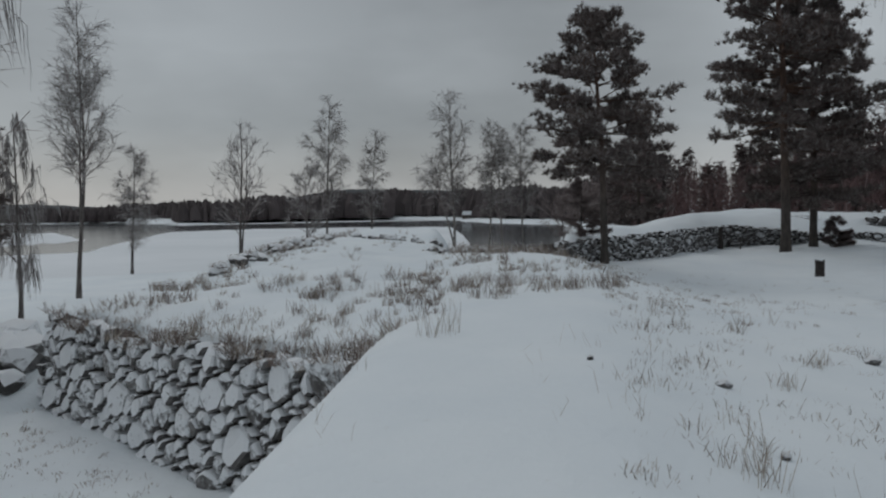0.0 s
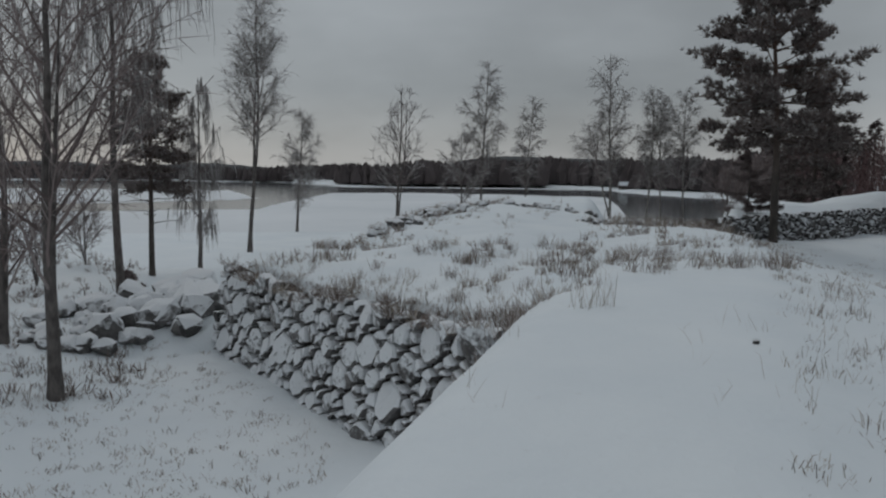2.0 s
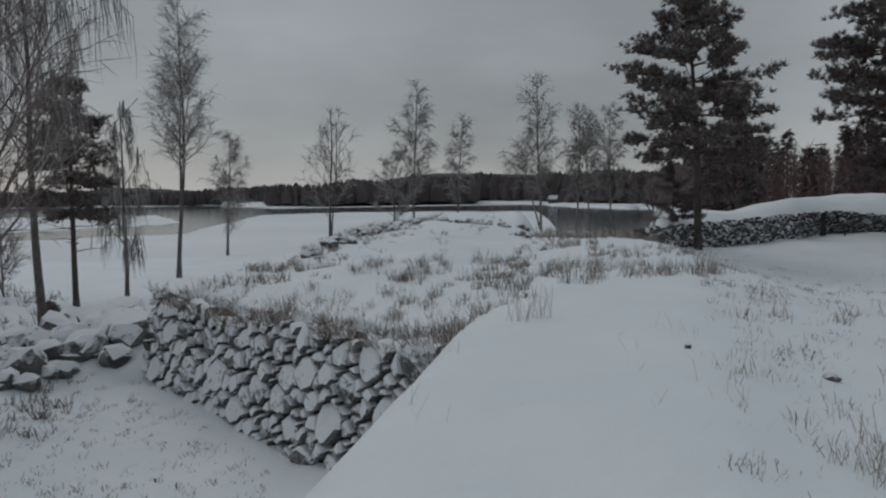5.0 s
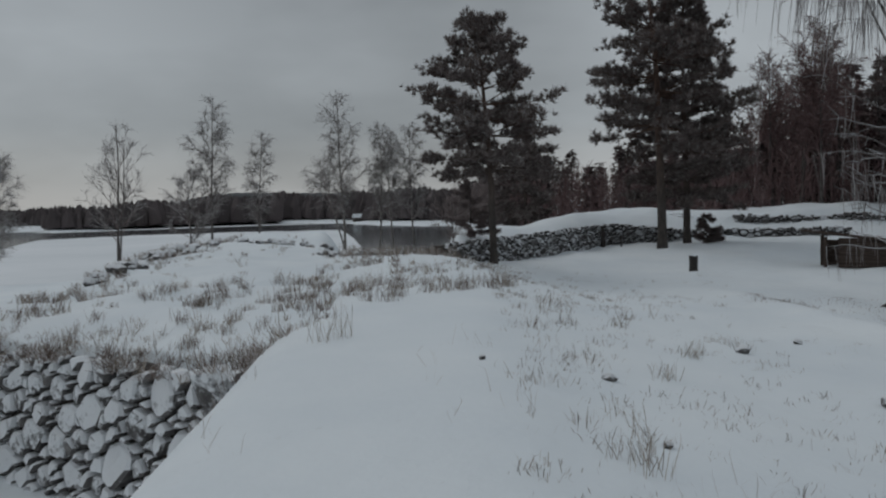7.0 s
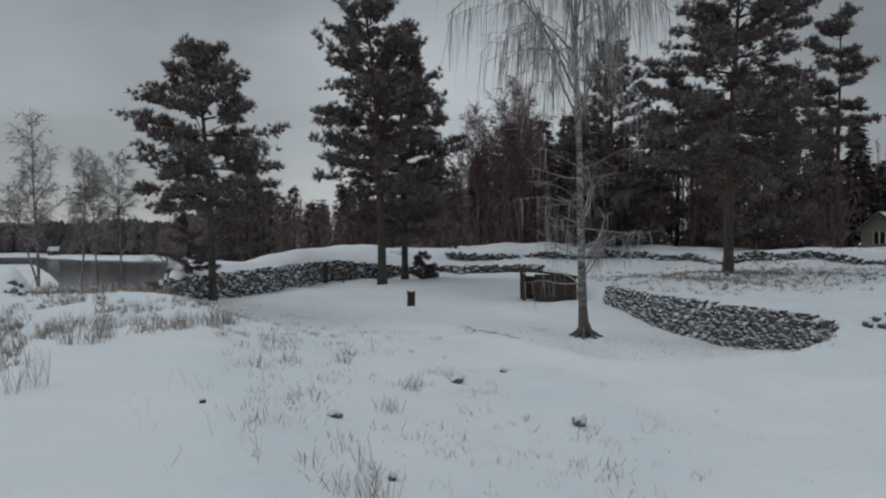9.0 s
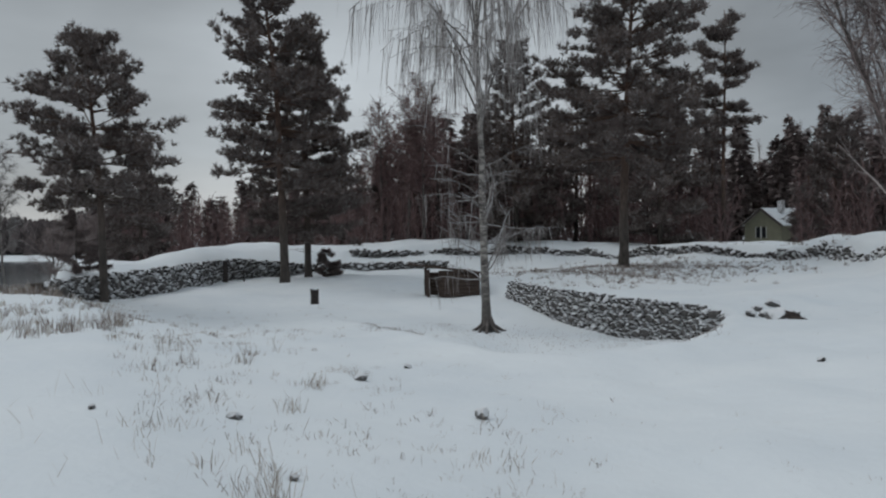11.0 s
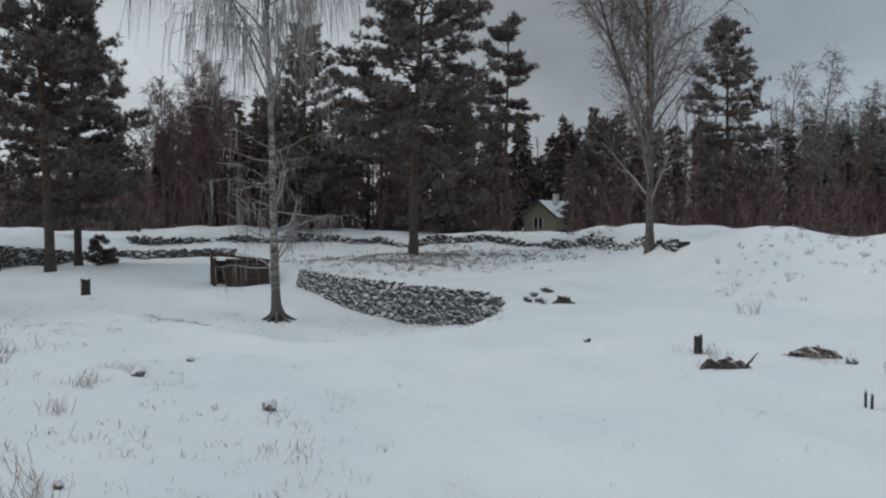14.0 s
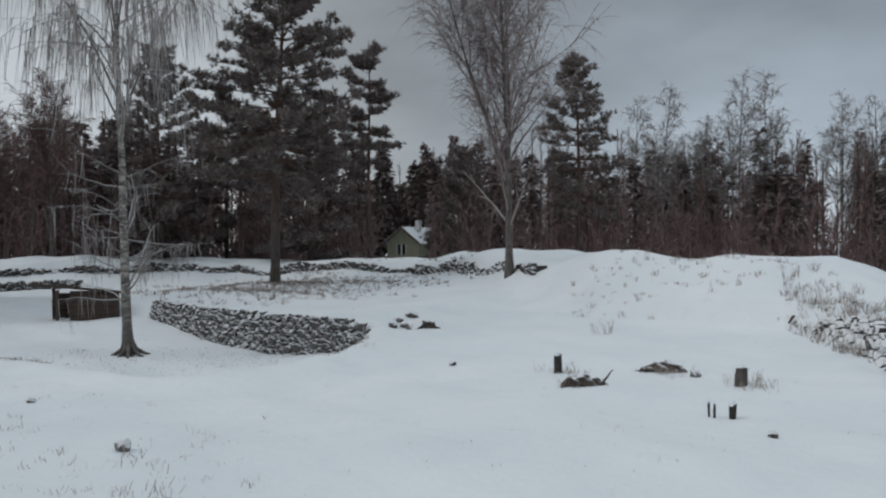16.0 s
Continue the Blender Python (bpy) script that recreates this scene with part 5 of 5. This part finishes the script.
def build_grass():
    rng = random.Random(8)
    straw, heath = Geo(), Geo()
    spots = []

    def put(x, y, h, blades, geo, lean=0.45, wide=0.006):
        spots.append((x, y, h, blades, geo, lean, wide))

    # along the top of the ditch wall, thick
    for _ in range(150):
        t, s = rng.random(), 0.3 + abs(rng.gauss(0.05, 0.75))
        x, y = -10.2 + 9.4 * t + 0.683 * s, 19.2 - 8.9 * t + 0.73 * s
        put(x, y, rng.uniform(0.1, 0.28), rng.randint(8, 16), straw if rng.random() < 0.6 else heath, 0.6, 0.006)
    # the end of the wall by the rampart
    for _ in range(36):
        put(-1.5 + rng.gauss(0, 0.4), 11.7 + rng.gauss(0, 0.4), rng.uniform(0.18, 0.4), 14, heath, 0.4, 0.005)
    # the level behind the wall, in patches
    k = 0
    while k < 170:
        x, y = rng.uniform(-9, 3.5), rng.uniform(11.5, 44)
        s = (x + 0.9) * 0.683 + (y - 10.4) * 0.73
        if s < 0.3 or x > -1.0 + 0.1 * y or x < -8.6:
            continue
        if noise.noise(Vector((x * 0.35, y * 0.22, 3))) + 0.25 * rng.random() < 0.05:
            continue
        put(x, y, rng.uniform(0.1, 0.28), rng.randint(6, 16), straw if rng.random() < 0.7 else heath, 0.55, 0.007)
        k += 1
    # ridge of stones and grass on the lake side
    for _ in range(260):
        y = rng.uniform(19, 46)
        put(-7.6 + 0.05 * (y - 20) + rng.gauss(0, 0.8), y, rng.uniform(0.15, 0.36), rng.randint(8, 18), straw if rng.random() < 0.5 else heath, 0.5, 0.009)
    # brush across the end of the rampart
    for _ in range(300):
        x = rng.uniform(-1.5, 5.5)
        y = 20.5 + 0.75 * x + rng.gauss(0, 2.4)
        if noise.noise(Vector((x * 0.5, y * 0.5, 21))) < 0.02:
            continue
        put(x, y, rng.uniform(0.12, 0.34), rng.randint(8, 16), heath if rng.random() < 0.5 else straw, 0.5, 0.009)
    # reeds and heath on the brink above the inlet
    for _ in range(190):
        x, y = polar(rng.uniform(0.5, 9.0), rng.gauss(29.5, 1.6))
        put(x, y, rng.uniform(0.15, 0.45), rng.randint(6, 13), heath if rng.random() < 0.5 else straw, 0.3, 0.008)
    # right shoulder of the rampart
    k = 0
    while k < 720:
        y = rng.uniform(2.5, 30)
        x = 0.4 + 0.18 * y + abs(rng.gauss(0.2, 3.0))
        if 0.6 * noise.noise(Vector((x * 0.7, y * 0.5, 9))) + 0.35 * rng.random() < 0.1:
            continue
        put(x, y, rng.uniform(0.04, 0.13), rng.randint(4, 11), straw if rng.random() < 0.5 else heath, 0.5, 0.0022 + 0.00014 * y)
        k += 1
    # the field, thin
    for _ in range(820):
        az, r = rng.uniform(18, 95), rng.uniform(6, 40)
        x, y = polar(az, r)
        put(x, y, rng.uniform(0.03, 0.08), rng.randint(3, 8), straw if rng.random() < 0.6 else heath, 0.8, 0.0026)
    # brown litter under the old pine and the bank round it, partly painted shade
    for _ in range(1300):
        x, y = 32.2 + rng.gauss(0, 3.0), 27.6 + rng.gauss(0, 3.0)
        if x < 22.8:
            continue
        put(x, y, rng.uniform(0.06, 0.26), rng.randint(6, 11), heath if rng.random() < 0.85 else straw, 1.2, 0.014)
    for _ in range(380):
        x, y = polar(rng.uniform(37, 66), rng.uniform(40, 53))
        if noise.noise(Vector((x * 0.16, y * 0.16, 4))) + 0.4 * rng.random() < 0.12:
            continue
        put(x, y, rng.uniform(0.08, 0.3), rng.randint(6, 10), heath, 1.0, 0.02)
    # litter on thin snow in the hollow, doubling as shade, and along its lip
    for _ in range(11000):
        a, q = rng.uniform(0, 6.283), rng.random() ** 0.5
        x, y = 15.6 + 4.9 * q * math.cos(a), 17.2 + 5.9 * q * math.sin(a)
        if x < 20.0:
            put(x, y, rng.uniform(0.025, 0.06), rng.randint(2, 3), heath, 1.5, 0.013)
    lip = [(12.2, 21.0), (11.0, 16.5), (10.6, 13.2), (11.1, 11.9), (12.6, 11.4), (15.0, 11.8), (17.4, 12.5)]
    for _ in range(330):
        k = min(int(abs(rng.gauss(0, 2.2))), len(lip) - 2)
        t, (x0, y0), (x1, y1) = rng.random(), lip[k], lip[k + 1]
        put(x0 + (x1 - x0) * t + rng.gauss(0.15, 0.16), y0 + (y1 - y0) * t + rng.gauss(0.1, 0.16), rng.uniform(0.03, 0.1), rng.randint(3, 7), heath, 0.8, 0.008)
    # the ditch
    for _ in range(760):
        az, r = rng.uniform(-46, -20), rng.uniform(10.5, 25)
        x, y = polar(az, r)
        if (x + 0.9) * 0.683 + (y - 10.4) * 0.73 > -0.5 and az > -28.5:
            continue
        put(x, y, rng.uniform(0.05, 0.16), rng.randint(5, 12), straw if rng.random() < 0.3 else heath, 0.55, 0.007)
    for _ in range(300):
        az, r = rng.uniform(-46, -33), rng.uniform(17, 40)
        x, y = polar(az, r)
        put(x, y, rng.uniform(0.12, 0.4), rng.randint(7, 14), heath, 0.5, 0.011)
    # mounds at the far right
    for _ in range(300):
        t = rng.random()
        put(23.8 - 7.5 * t + abs(rng.gauss(0.3, 1.3)), 2.2 - 3.2 * t - abs(rng.gauss(0, 0.9)), rng.uniform(0.1, 0.36), rng.randint(6, 13), heath if rng.random() < 0.75 else straw, 0.4, 0.007)
    for _ in range(110):
        az, r = rng.uniform(71, 86), rng.uniform(25, 31)
        x, y = polar(az, r)
        put(x, y, rng.uniform(0.06, 0.22), rng.randint(5, 12), straw, 0.5, 0.010)
    for az, r in ((70.4, 15), (83.0, 13.8), (83.8, 13.9), (82.3, 14.0), (77.2, 15.2), (69.8, 15.4), (71.8, 13.6), (77.8, 15.0)):
        for _ in range(8):
            x, y = polar(az + rng.gauss(0, 0.9), r + rng.gauss(0, 0.3))
            put(x, y, rng.uniform(0.1, 0.26), 7, straw, 0.45, 0.004)
    # clumps on the mound behind the ditch wall
    for _ in range(70):
        a, q = rng.uniform(0.5, 11.5), rng.uniform(0.6, 8.5)
        cx, cy = -0.9 - 0.73 * a + 0.683 * q, 10.4 + 0.683 * a + 0.73 * q
        for _ in range(rng.randint(3, 8)):
            put(cx + rng.gauss(0, 0.15), cy + rng.gauss(0, 0.15), rng.uniform(0.12, 0.34), rng.randint(7, 13), heath if rng.random() < 0.6 else straw, 0.3, 0.005)
    # clumps down the shoulder of the rampart
    for az, r, h in ((22.8, 6.1, 0.22), (23.4, 5.4, 0.26), (23.0, 5.7, 0.2), (20.9, 6.9, 0.2), (14.9, 7.4, 0.14), (16.3, 14.8, 0.3), (18.7, 9.5, 0.16), (18.5, 6.0, 0.16), (26.2, 11.1, 0.22), (14.2, 4.6, 0.12), (21.7, 14.8, 0.24), (12.7, 16.7, 0.36), (13.4, 17.5, 0.34), (13.7, 7.1, 0.14), (20.5, 13.4, 0.25), (26.2, 11.5, 0.24), (21.4, 5.8, 0.24), (39.0, 9.2, 0.14), (40.4, 8.0, 0.16), (37.9, 7.5, 0.13), (17.4, 12.0, 0.26), (15.0, 11.0, 0.22), (24.0, 9.0, 0.2), (29.0, 12.5, 0.2), (73.2, 21.9, 0.5)):
        for _ in range(5):
            x, y = polar(az + rng.gauss(0, 0.5), r + rng.gauss(0, 0.22))
            put(x, y, h * rng.uniform(0.6, 1.1), rng.randint(3, 7), straw if rng.random() < 0.6 else heath, 0.4, 0.0022 + 0.00022 * r)
    # lone tall tufts
    for az, r, h in ((-0.5, 9.4, 0.5), (0.3, 9.5, 0.4), (0.1, 9.7, 0.45), (3.0, 17.5, 0.5), (2.4, 17.0, 0.4), (1.6, 17.2, 0.4), (15.6, 13.4, 0.32), (16.2, 13.6, 0.3)):
        x, y = polar(az, r)
        for _ in range(2):
            put(x + rng.gauss(0, 0.07), y + rng.gauss(0, 0.07), h, 8, straw, 0.22, 0.003)
    # near blades on the rampart
    for _ in range(70):
        x, y = rng.uniform(-1.4, 3.0), rng.uniform(3.4, 9)
        if abs(x - 0.1) < 0.7:
            continue
        put(x, y, rng.uniform(0.1, 0.24), rng.randint(1, 4), straw, 0.4, 0.002)
    # hanging over the top of the ditch wall
    for _ in range(190):
        t = rng.random()
        if noise.noise(Vector((t * 9, 5, 1))) + 0.5 * rng.random() < 0.1:
            continue
        s = rng.uniform(0.05, 0.5)
        tuft(rng, heath if rng.random() < 0.75 else straw, -10.3 + 9.5 * t + 0.683 * s, 19.2 - 8.9 * t + 0.73 * s, ditch_wall_top(t) + rng.uniform(-0.1, 0.04), rng.uniform(0.12, 0.34), rng.randint(10, 18), 0.8, 0.008)
    zs = height(np.array([s[0] for s in spots]), np.array([s[1] for s in spots]))
    for (x, y, h, blades, geo, lean, wide), z in zip(spots, zs):
        tuft(rng, geo, x, y, float(z), h, blades, lean, wide)
    tagged(new("dry_grass", straw.mesh("dry_grass", STRAW)), "dry straw-coloured grass poking through the snow", "grass", kind="stuff")
    tagged(new("brown_heath", heath.mesh("brown_heath", HEATH)), "low brown heath and dead stalks in the snow", "heath", kind="stuff")


build_grass()
